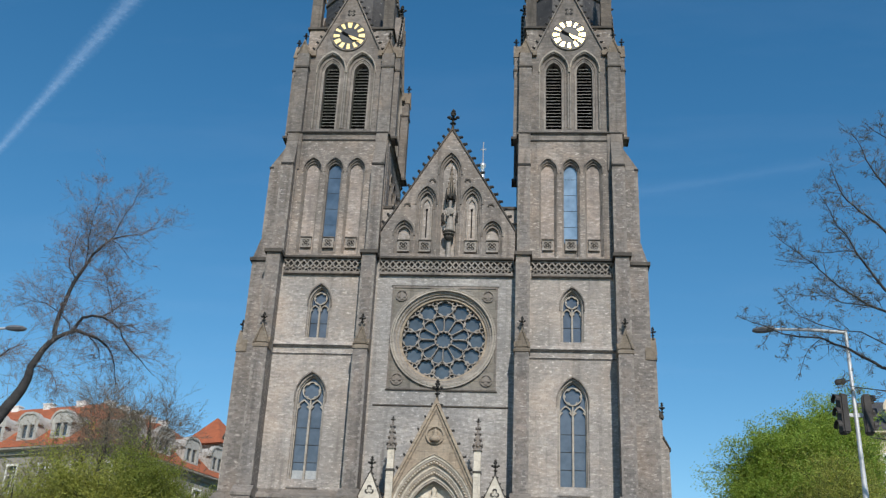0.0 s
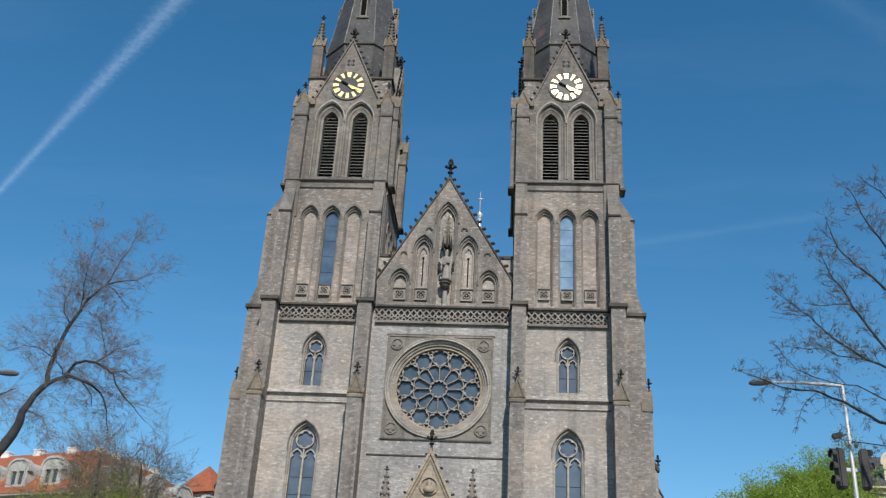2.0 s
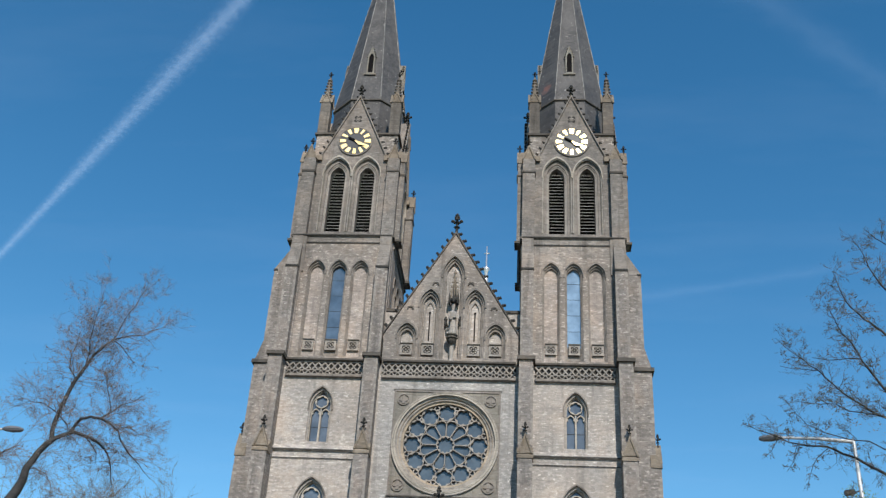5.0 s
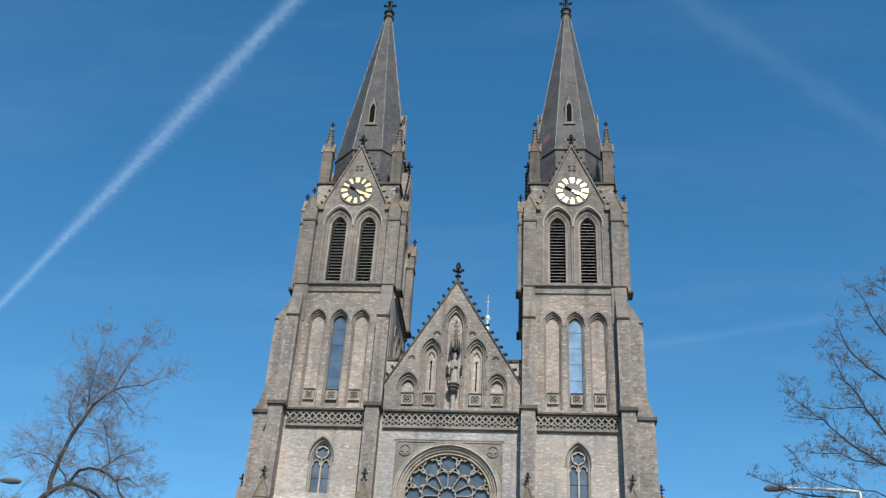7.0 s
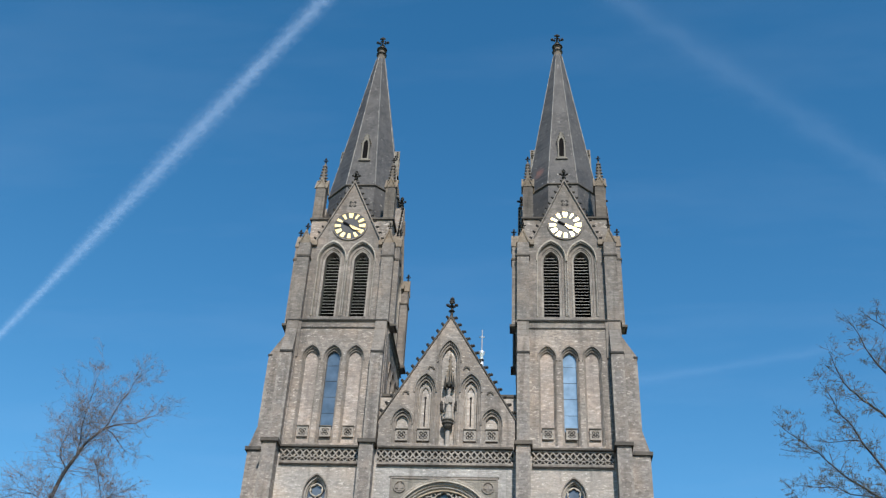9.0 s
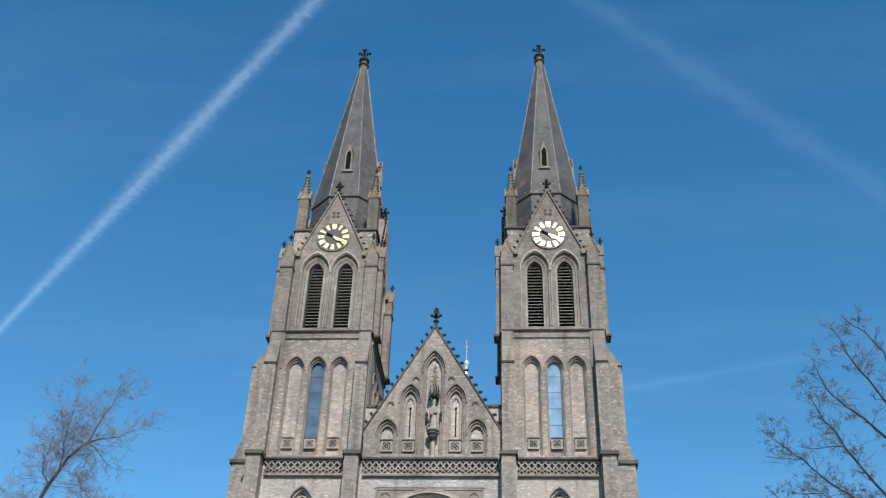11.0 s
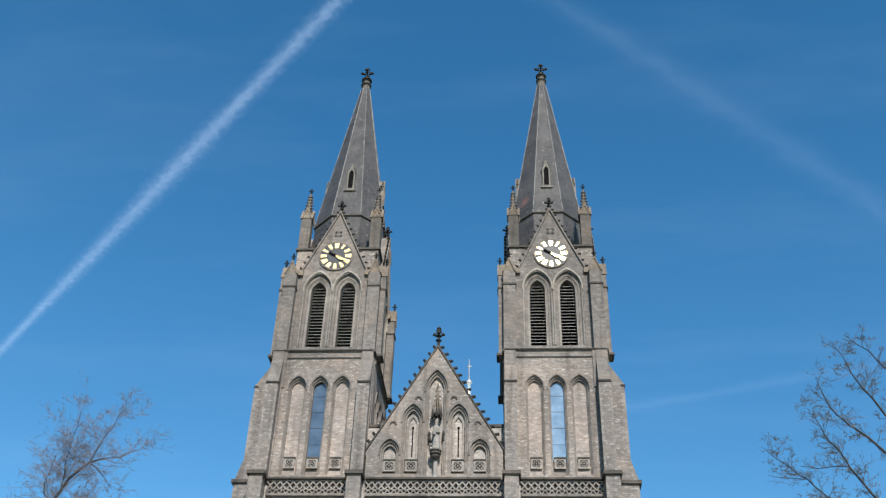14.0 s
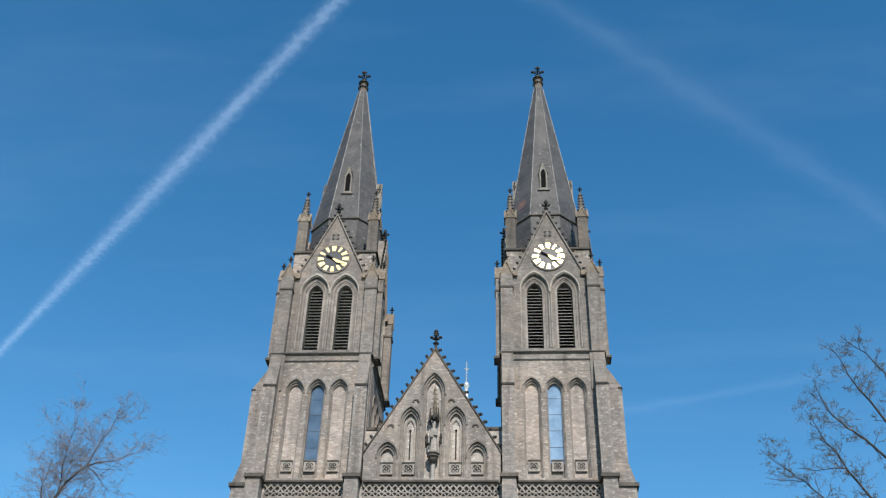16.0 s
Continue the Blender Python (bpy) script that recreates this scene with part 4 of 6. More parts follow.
frieze(church, Matrix(), -3.62, 3.62, 22.90, 0.76, 0.35)


def rose_window():
    rose = part("rose_window", plate_mesh("rose_window", TRACERY, circle(0, RZ, 2.80, 56), -0.13, -0.02, [circle(0, RZ, 2.62, 56)]), church, label="great round rose window with twelve-fold stone tracery")
    for i, (a, b) in enumerate(((2.63, 2.50), (2.50, 2.37), (2.37, 2.22))):
        part("ring_moulding", plate_mesh("ring_moulding", (FRIEZE, FRIEZE, OCHRE)[i], circle(0, RZ, a, 56), 0.0 + 0.10 * i, 0.60, [circle(0, RZ, b, 56)]), rose)
    for a, b, y, mat in ((2.83, 2.79, -0.15, FRIEZE), (2.735, 2.71, -0.145, OLIVE), (2.655, 2.61, -0.15, TRACERY), (2.52, 2.47, 0.02, OCHRE), (2.39, 2.35, 0.12, FRIEZE)):
        part("ring_roll", plate_mesh("ring_roll", mat, circle(0, RZ, a, 56), y, y + 0.12, [circle(0, RZ, b, 56)]), rose)
    part("pane", plate_mesh("pane", GLASS, circle(0, RZ, 2.3, 48), 0.50, 0.54), rose)

    def hoop(r_out, r_in, lobes):
        bm = bmesh.new()
        add_plate(bm, circle(0, 0, r_out, 20), 0.30, 0.46, [foil(0, 0, r_in, lobes, math.pi / 2, 0.80, 5) if lobes else circle(0, 0, r_in, 20)])
        return to_mesh(bm, "hoop", FRIEZE)
    big, hub = hoop(0.468, 0.440, 6), hoop(0.49, 0.445, 12)
    spoke = box_mesh("spoke", FRIEZE, (0.50, 1.20, 0.31, 0.45, -0.022, 0.022))

    def head():
        bm = bmesh.new()
        add_plate(bm, [(p[1], p[0]) for p in u_band(arch(0, 1.02, 1.08, 1.37, 0.325, 6), arch(0, 1.02, 1.08, 1.32, 0.285, 6))], 0.31, 0.45)
        return to_mesh(bm, "petal_head", FRIEZE)
    hd = head()
    eye = plate_mesh("eyelet", FRIEZE, circle(0, 0, 0.155, 14), 0.31, 0.45, [foil(0, 0, 0.115, 3, math.pi / 2, 0.6, 5)])
    part("hub", hub, rose, Matrix.Translation((0, 0, RZ)))
    for i in range(12):
        a = i * math.pi / 6
        part("hoop", big, rose, Matrix.Translation((1.765 * math.cos(a), 0, RZ + 1.765 * math.sin(a))) @ Matrix.Rotation(math.pi / 2 - a, 4, "Y"))
        part("spoke", spoke, rose, Matrix.Translation((0, 0, RZ)) @ Matrix.Rotation(-a, 4, "Y"))
        k = a + math.pi / 12
        part("eyelet", eye, rose, Matrix.Translation((2.09 * math.cos(k), 0, RZ + 2.09 * math.sin(k))) @ Matrix.Rotation(math.pi / 2 - k, 4, "Y"))
        part("petal_head", hd, rose, Matrix.Translation((0, 0, RZ)) @ Matrix.Rotation(-a - math.pi / 12, 4, "Y"))


rose_window()

NICHES = ((0.0, 24.0, 29.25, 30.45, 0.62), (-1.27, 24.1, 27.35, 28.30, 0.56), (1.27, 24.1, 27.35, 28.30, 0.56),
          (-2.46, 24.1, 25.40, 26.15, 0.54), (2.46, 24.1, 25.40, 26.15, 0.54))
gab = part("gable", plate_mesh("gable", STONE_W, [(-3.72, 23.75), (3.72, 23.75), (3.72, 25.45), (0, 31.95), (-3.72, 25.45)], 0, 0.5,
           [arch(c, a + 0.02, b, d, e) for c, a, b, d, e in NICHES]), church, label="steep gable with pointed blind niches")
part("backing", plate_mesh("backing", STONE, [(-3.5, 23.8), (3.5, 23.8), (3.5, 25.3), (0, 31.4), (-3.5, 25.3)], 0.36, 0.5), gab)
for c, a, b, d, e in NICHES:
    part("arch_order", plate_mesh("arch_order", TRIM, u_band(arch(c, a, b, d, e + 0.01), arch(c, a, b, d - 0.15, e - 0.10)), 0.08, 0.37), gab)
    part("arch_order", plate_mesh("arch_order", TRIM, u_band(arch(c, a, b, d - 0.15, e - 0.10), arch(c, a, b, d - 0.32, e - 0.20)), 0.18, 0.37), gab)
    part("hood_mould", plate_mesh("hood_mould", TRIM, u_band(arch(c, b - 0.2, b, d + 0.12, e + 0.09), arch(c, b - 0.2, b, d, e)), -0.06, 0.01), gab)
    if c:
        quatrefoil_panel(gab, Matrix.Translation((c, 0.14, 24.32)), 0.66, 0.64, FRIEZE)
    if abs(c) == 1.27:
        part("blind_light", plate_mesh("blind_light", FRIEZE, u_band(arch(c, 25.10, 27.10, 27.72, 0.30), arch(c, 25.10, 27.08, 27.60, 0.22)), 0.27, 0.37), gab)
        # slit and eye are black plates, shade put into their colour
        part("slit", plate_mesh("slit", DARK, arch(c, 25.25, 26.9, 27.02, 0.035, 4), 0.345, 0.38), gab)
        part("slit_eye", plate_mesh("slit_eye", DARK, circle(c, 26.98, 0.075, 12), 0.343, 0.38), gab)
    if c:
        part("blind_sill", box_mesh("blind_sill", CAP, (c - e + 0.2, c + e - 0.2, 0.20, 0.37, 24.99, 25.05)), gab)
for sx in (-1, 1):
    part("coping", plate_mesh("coping", CAP, [(sx * 3.76, 25.46), (sx * 3.76, 25.58), (0, 32.14), (0, 31.96)], -0.07, 0.55), gab)
    crockets(gab, (sx * 3.7, 25.75), (0, 32.2), 14, 0.21, 0.1)
    for c, z in ((1.0, 28.6), (2.35, 27.05)):
        part("relief_leaf", plate_mesh("relief_leaf", CAP, u_band(arch(sx * c, z - 0.04, z, z + 0.17, 0.19, 4), arch(sx * c, z - 0.04, z - 0.02, z + 0.08, 0.11, 4)), -0.06, 0.02), gab)
    part("parapet", box_mesh("parapet", STONE, (min(sx * 2.7, sx * 3.9), max(sx * 2.7, sx * 3.9), 0.62, 1.0, 24.0, 27.15)), gab)
    part("parapet_cap", box_mesh("parapet_cap", CAP, (min(sx * 2.6, sx * 3.9), max(sx * 2.6, sx * 3.9), 0.55, 1.08, 27.15, 27.32)), gab)
part("finial", finial_mesh(1.5, 0.29), gab, Matrix.Translation((0, 0.15, 31.95)), "soot-black stone finial")
# canopy, bracket and shaft of the figure
bm = bmesh.new()
add_lathe(bm, [(0.24, 23.78), (0.17, 23.95), (0.13, 24.05), (0.13, 24.98), (0.20, 25.04)], 10, 0.06, 0.10)
part("bracket_shaft", to_mesh(bm, "bracket_shaft", FRIEZE), gab)
bm = bmesh.new()
add_lathe(bm, [(0.08, 24.90), (0.22, 25.02), (0.27, 25.10), (0.20, 25.15), (0.32, 25.22), (0.33, 25.28), (0.25, 25.31), (0.34, 25.38), (0.34, 25.44)], 12, 0.06, -0.06)
part("bracket", to_mesh(bm, "bracket", CAP), gab)
bm = bmesh.new()
add_lathe(bm, [(0.20, 27.50), (0.27, 27.56), (0.25, 27.68), (0.08, 27.74)], 6, 0.06, 0.0)
for i in range(6):
    a = i * math.pi / 3 + math.pi / 6
    add_lathe(bm, [(0.05, 27.40), (0.075, 27.70), (0.05, 27.78), (0.012, 28.12)], 5, 0.06 + 0.27 * math.cos(a), 0.27 * math.sin(a))
part("canopy", to_mesh(bm, "canopy", IRON), gab, label="soot-black pinnacled stone canopy")
bm = bmesh.new()
add_lathe(bm, [(0.055, 27.74), (0.04, 29.35), (0.085, 29.45), (0.02, 29.7)], 6, 0.06, 0.16)
for sx in (-1, 1):
    add_plate(bm, [(0.06 + sx * 0.24, 27.74), (0.06 + sx * 0.16, 27.74), (0.06, 29.2), (0.06, 29.55)], 0.12, 0.20)
    for i in range(5):
        add_blob(bm, 0.06 + sx * (0.25 - 0.044 * i), 0.14, 27.95 + 0.30 * i, 0.055, 0.055, 0.055)
part("canopy_spire", to_mesh(bm, "canopy_spire", WEATHER), gab)
for sx in (-1, 1):
    bm = bmesh.new()
    add_lathe(bm, [(0.05, 26.10), (0.10, 26.22), (0.07, 26.40), (0.11, 26.50), (0.03, 26.72)], 6, 0.06 + sx * 0.40, 0.18)
    part("side_bracket", to_mesh(bm, "side_bracket", IRON), gab)
bm = bmesh.new()
rings = []
for r, z, sx in ((0.23, 0.0, 0.0), (0.25, 0.12, 0.01), (0.19, 0.55, 0.03), (0.17, 0.95, 0.02), (0.20, 1.22, 0.0), (0.235, 1.38, 0.0), (0.20, 1.47, 0.0), (0.075, 1.54, 0.0), (0.07, 1.60, 0.0), (0.105, 1.68, 0.0), (0.115, 1.78, 0.0), (0.13, 1.86, 0.0), (0.05, 1.98, 0.0)):
    rings.append([bm.verts.new((sx + r * (1 + 0.10 * math.cos(7 * a) * (z < 1.2)) * math.cos(a), 0.72 * r * math.sin(a), z)) for a in [2 * math.pi * k / 20 for k in range(20)]])
for p_, q_ in zip(rings, rings[1:]):
    for k in range(20):
        bm.faces.new((p_[k], p_[(k + 1) % 20], q_[(k + 1) % 20], q_[k]))
bm.faces.new(rings[-1]), bm.faces.new(list(reversed(rings[0])))
for sx, y, z, rx, rz in ((-0.21, -0.08, 1.15, 0.07, 0.22), (0.21, -0.08, 1.15, 0.07, 0.22), (0.12, -0.20, 1.05, 0.13, 0.07), (-0.12, -0.19, 0.95, 0.12, 0.08), (-0.28, -0.12, 0.75, 0.06, 0.28)):
    add_blob(bm, sx, y, z, rx, 0.08, rz)
statue = thing("statue", "weathered stone figure on a bracket under a canopy", "statue", Matrix.Translation((0.06, -0.04, 25.44)) @ Matrix.Diagonal((0.88, 0.88, 0.98, 1)), to_mesh(bm, "statue", FRIEZE, True))

# nave, aisles and ridge turret behind the front
bm = bmesh.new()
add_box(bm, -3.7, 3.7, 0.62, 46, 0, 24.0)
part("nave_body", to_mesh(bm, "nave_body", STONE), church)
part("nave_roof", plate_mesh("nave_roof", SLATE, [(-3.7, 24.0), (3.7, 24.0), (0, 30.6)], 1.1, 46), church)
bm = bmesh.new()
add_lathe(bm, [(0.55, 30.0), (0.45, 38.0), (0.28, 44.2), (0.22, 44.9), (0.16, 45.8), (0.30, 46.0), (0.30, 46.2), (0.07, 46.4), (0.045, 48.5)], 10, 0.40, 30.0)
add_box(bm, 0.15, 0.65, 29.97, 30.03, 47.7, 47.79)
part("ridge_turret", to_mesh(bm, "ridge_turret", SILVER, True), church, label="slender bright metal ridge turret with a cross")
for sx in (-1, 1):
    bm = bmesh.new()
    add_plate(bm, [(sx * 9.8, 0), (sx * 12.02, 0), (sx * 11.98, 14.35), (sx * 11.70, 14.95), (sx * 11.66, 16.05), (sx * 11.15, 16.9), (sx * 9.8, 17.5)], 3.0, 44)
    aisle = part("aisle", to_mesh(bm, "aisle", STONE), church)
    part("aisle_coping", plate_mesh("aisle_coping", CAP, [(sx * 11.76, 15.98), (sx * 11.76, 16.10), (sx * 11.15, 17.05), (sx * 9.8, 17.66), (sx * 9.8, 17.5), (sx * 11.13, 16.88), (sx * 11.64, 15.98)], 2.9, 3.3), aisle)
    part("offset", plate_mesh("offset", CAP, [(sx * 12.06, 14.25), (sx * 12.06, 14.36), (sx * 11.70, 15.05), (sx * 11.66, 14.95)], 2.94, 44), aisle)
    part("finial", finial_mesh(0.85, 0.12), aisle, Matrix.Translation((sx * 11.70, 3.1, 16.05)))

# ---- the portal ----
PORT = [(2.02 - 0.078 * i, 9.6, 12.62 - 0.118 * i) for i in range(11)]
portal = part("portal", plate_mesh("portal", OCHRE, [(-2.45, 0), (2.45, 0), (2.45, 10.1), (0, 15.15), (-2.45, 10.1)], -2.0, -0.02, [arch(0, 0.1, *PORT[0][1:], PORT[0][0])]), church, label="gabled portal of ochre stone with pale carved arches")
for i in range(10):
    (a, b, c), (d, e, f) = PORT[i], PORT[i + 1]
    part("archivolt", plate_mesh("archivolt", (PALE, TRACERY)[i % 2], u_band(arch(0, 0.1, b, c, a + 0.01, 12), arch(0, 0.1, e, f, d, 12)), -1.94 + 0.055 * i, -0.05), portal)
for i in (2, 6):
    a, b, c = PORT[i]
    pts = arch(0, 9.5, b, c - 0.10, a - 0.07, 22)
    bm = bmesh.new()
    for x, z in pts:
        add_blob(bm, x, -1.97 + 0.055 * i, z, 0.052, 0.06, 0.052)
    part("bead_moulding", to_mesh(bm, "bead_moulding", PALE), portal)
    part("bead_hollow", plate_mesh("bead_hollow", OCHRE, u_band(arch(0, 0.1, b, c - 0.01, a - 0.01, 12), arch(0, 0.1, b, c - 0.17, a - 0.13, 12)), -1.946 + 0.055 * i, -1.87 + 0.055 * i), portal)
part("tympanum", plate_mesh("tympanum", PALE, arch(0, 0.1, *PORT[10][1:], PORT[10][0]), -1.02, -0.1), portal)
bm = bmesh.new()
for x, z, s in ((0, 10.25, 1.05), (-0.46, 9.95, 0.85), (0.46, 9.95, 0.85), (-0.84, 9.6, 0.6), (0.84, 9.6, 0.6)):
    add_lathe(bm, [(0.24 * s, z - 0.9 * s), (0.26 * s, z - 0.4 * s), (0.19 * s, z + 0.15 * s), (0.25 * s, z + 0.38 * s), (0.08 * s, z + 0.55 * s), (0.13 * s, z + 0.68 * s), (0.12 * s, z + 0.80 * s), (0.04 * s, z + 0.9 * s)], 9, x, -1.12)
    for q in (-1, 1):
        add_blob(bm, x + q * 0.24 * s, -1.18, z + 0.12 * s, 0.08 * s, 0.10, 0.26 * s)
part("relief_group", to_mesh(bm, "relief_group", PALE, True), portal, label="pale carved relief in the tympanum")
part("medallion", plate_mesh("medallion", OCHRE, circle(0, 13.55, 0.46, 24), -2.10, -1.99, [circle(0, 13.55, 0.38, 24)]), portal)
bm = bmesh.new()
add_lathe(bm, [(0.27, 13.22), (0.29, 13.38), (0.22, 13.5), (0.10, 13.56), (0.14, 13.66), (0.13, 13.78), (0.04, 13.88)], 10, 0, -2.0)
part("bust", to_mesh(bm, "bust", OCHRE, True), portal)
for sx in (-1, 1):
    part("coping", plate_mesh("coping", OCHRE, [(sx * 2.58, 9.98), (sx * 2.45, 9.98), (0, 15.12), (0, 15.45)], -2.10, -1.3), portal)
    crockets(portal, (sx * 2.5, 10.3), (0, 15.4), 8, 0.14, -1.9)
    part("inner_moulding", plate_mesh("inner_moulding", WEATHER, [(sx * 2.34, 9.98), (sx * 2.28, 9.98), (0, 14.76), (0, 14.90)], -2.04, -1.9), portal)
    sh = part("pinnacle_shaft", box_mesh("pinnacle_shaft", PALE, (sx * 2.10 - 0.17, sx * 2.10 + 0.17, -2.25, -1.9, 0, 12.0), (sx * 2.10 - 0.16, sx * 2.10 + 0.16, -2.22, -1.9, 12.0, 12.85)), portal)
    part("pinnacle_ring", box_mesh("pinnacle_ring", CAP, (sx * 2.10 - 0.21, sx * 2.10 + 0.21, -2.29, -1.88, 11.72, 11.82)), sh)
    bm = bmesh.new()
    add_lathe(bm, [(0.31, 12.80), (0.26, 12.95), (0.21, 13.0), (0.05, 14.2)], 4, sx * 2.10, -2.07, math.pi / 4)
    for k in range(4):
        add_blob(bm, sx * 2.10 + 0.2 * math.cos(k * math.pi / 2), -2.07 + 0.2 * math.sin(k * math.pi / 2), 13.06, 0.08, 0.08, 0.14)
    for i in range(4):
        for k in range(4):
            a, r = math.pi / 4 + k * math.pi / 2, 0.22 - 0.04 * i
            add_blob(bm, sx * 2.10 + r * math.cos(a), -2.07 + r * math.sin(a), 13.08 + 0.28 * i, 0.085, 0.085, 0.08)
    part("pinnacle_spike", to_mesh(bm, "pinnacle_spike", TRIM), sh)
    part("finial", finial_mesh(0.5, 0.10), sh, Matrix.Translation((sx * 2.10, -2.07, 13.95)))
    gb = part("side_gable", plate_mesh("side_gable", PALE, [(sx * 2.98 - 0.5, 0), (sx * 2.98 + 0.5, 0), (sx * 2.98 + 0.5, 10.5), (sx * 2.98, 11.6), (sx * 2.98 - 0.5, 10.5)], -2.5, -1.3), portal)
    part("trefoil", plate_mesh("trefoil", CAP, foil(sx * 2.98, 10.72, 0.24, 3, math.pi / 2, 0.45, 6), -2.52, -2.49, [foil(sx * 2.98, 10.72, 0.15, 3, math.pi / 2, 0.45, 6)]), gb)
    crockets(gb, (sx * 2.98 - 0.5, 10.5), (sx * 2.98, 11.65), 4, 0.09, -2.3)
    crockets(gb, (sx * 2.98 + 0.5, 10.5), (sx * 2.98, 11.65), 4, 0.09, -2.3)
    for q in (-1, 1):
        part("rake", plate_mesh("rake", CAP, [(sx * 2.98 + q * 0.52, 10.42), (sx * 2.98 + q * 0.52, 10.52), (sx * 2.98, 11.68), (sx * 2.98, 11.58)], -2.53, -2.2), gb)
    part("finial", finial_mesh(0.85, 0.17), gb, Matrix.Translation((sx * 2.98, -2.2, 11.55)))
part("finial", finial_mesh(1.15, 0.22), portal, Matrix.Translation((0, -1.9, 15.25)), "soot-black stone finial")


# ---- sky: vapour trails ----
def trail(p, q, z, widths, mat, label, n=48):
    """A level ribbon of vapour from p to q, its width gliding through the given values."""
    a, b = Vector((*p, z)), Vector((*q, z))
    side = (b - a).normalized().cross(Vector((0, 0, 1)))
    verts, faces, uvs = [], [], []
    for i in range(n + 1):
        f = i / n
        k = min(len(widths) - 2, int(f * (len(widths) - 1)))
        g = f * (len(widths) - 1) - k
        c, w = a.lerp(b, f), widths[k] + (widths[k + 1] - widths[k]) * (3 - 2 * g) * g * g
        verts += [tuple(c - side * w / 2), tuple(c + side * w / 2)]
    for i in range(n):
        faces.append((2 * i, 2 * i + 1, 2 * i + 3, 2 * i + 2))
        uvs += [(i / n, 0), (i / n, 1), ((i + 1) / n, 1), ((i + 1) / n, 0)]
    me = raw_mesh("contrail", verts, faces, mat)
    layer = me.uv_layers.new(name="UVMap")
    for loop, uv in zip(layer.data, uvs):
        loop.uv = uv
    thing("contrail", label, "contrail", me=me, kind="structure")


TRAIL, FAINT = vapour("vapour_trail", 0.31, 0.050), vapour("old_vapour", 0.055, 0.010)
bm = bmesh.new()
bmesh.ops.create_grid(bm, x_segments=2, y_segments=2, size=4200)
thing("cirrus", "faint wisps of high cloud in a blue sky", "cloud", Matrix.Translation((0, 0, 1300)), to_mesh(bm, "cirrus", thin_cloud()), kind="structure")
trail((-1387, 2165), (-120, 812), 1200, (34, 38, 54, 64, 48, 46), TRAIL, "white vapour trail slanting across the blue sky")
trail((-250, 690), (1050, 1770), 1200, (70, 80, 110, 95), FAINT, "faint old vapour trail")
trail((60, 2364), (1500, 1800), 1200, (90, 110, 90), FAINT, "faint old vapour trail")


# ---- trees ----
def tube(verts, faces, pts, radii, sides):
    base = len(verts)
    u = Vector((0.83, 0.55, 0.07))
    for i, p in enumerate(pts):
        d = (pts[min(i + 1, len(pts) - 1)] - pts[max(i - 1, 0)]).normalized()
        u = u - d * u.dot(d)
        u = u.normalized() if u.length > 1e-3 else d.orthogonal().normalized()
        v = d.cross(u)
        for k in range(sides):
            a = 2 * math.pi * k / sides
            verts.append(tuple(p + (u * math.cos(a) + v * math.sin(a)) * radii[i]))
    for i in range(len(pts) - 1):
        for k in range(sides):
            j = (k + 1) % sides
            faces.append((base + i * sides + k, base + i * sides + j, base + (i + 1) * sides + j, base + (i + 1) * sides + k))


def grow(rng, verts, faces, tips, start, way, length, radius, depth, droop, spread, least=0.0036):
    """One limb that wanders and throws smaller limbs."""
    steps = 5 if depth > 1 else 4
    radius = max(radius, least)
    pts, radii, p, d = [start], [radius], start.copy(), way.normalized()
    for i in range(steps):
        d = (d + Vector((rng.gauss(0, 0.12), rng.gauss(0, 0.12), rng.gauss(0, 0.11) - droop))).normalized()
        p = p + d * length / steps
        pts.append(p.copy())
        radii.append(max(radius * (1 - 0.72 * (i + 1) / steps), least * 0.7))
    tube(verts, faces, pts, radii, 6 if radius > 0.05 else (4 if radius > 0.015 else 3))
    if depth == 0:
        tips.append((pts[-1], d))
        tips.append((pts[-3], d))
        return
    for i in range(rng.randint(3, 5) + (1 if depth == 1 else 0)):
        f = rng.uniform(0.25, 1.0)
        k = min(steps - 1, int(f * steps))
        q = pts[k].lerp(pts[k + 1], f * steps - k if f < 1 else 1.0)
        side = Vector((rng.gauss(0, 1), rng.gauss(0, 1), rng.gauss(0.15, 0.7))).normalized()
        nd = (d + side * spread).normalized()
        grow(rng, verts, faces, tips, q, nd, length * rng.uniform(0.42, 0.68), radii[k] * rng.uniform(0.42, 0.62), depth - 1, droop * 0.8, spread, least)


def leaves_mesh(rng, centres, mat, per, spread, size):
    verts, faces = [], []
    for c in centres:
        for _ in range(per):
            p = c + Vector((rng.gauss(0, spread), rng.gauss(0, spread), rng.gauss(0, spread * 0.8)))
            u = Vector((rng.gauss(0, 1), rng.gauss(0, 1), rng.gauss(0, 1))).normalized()
            v = u.cross(Vector((rng.gauss(0, 1), rng.gauss(0, 1), rng.gauss(0, 1)))).normalized()
            s = size * rng.uniform(0.6, 1.3)
            b = len(verts)
            verts += [tuple(p - u * s), tuple(p + v * s * 0.45), tuple(p + u * s), tuple(p - v * s * 0.45)]
            faces.append((b, b + 1, b + 2, b + 3))
    return raw_mesh("leaves", verts, faces, mat)


def bearing(azimuth, elevation, dist):
    a, e = radians(azimuth), radians(elevation)
    return Vector((EYE[0] + dist * math.sin(a), EYE[1] + dist * math.cos(a), EYE[2] + dist * math.tan(e)))


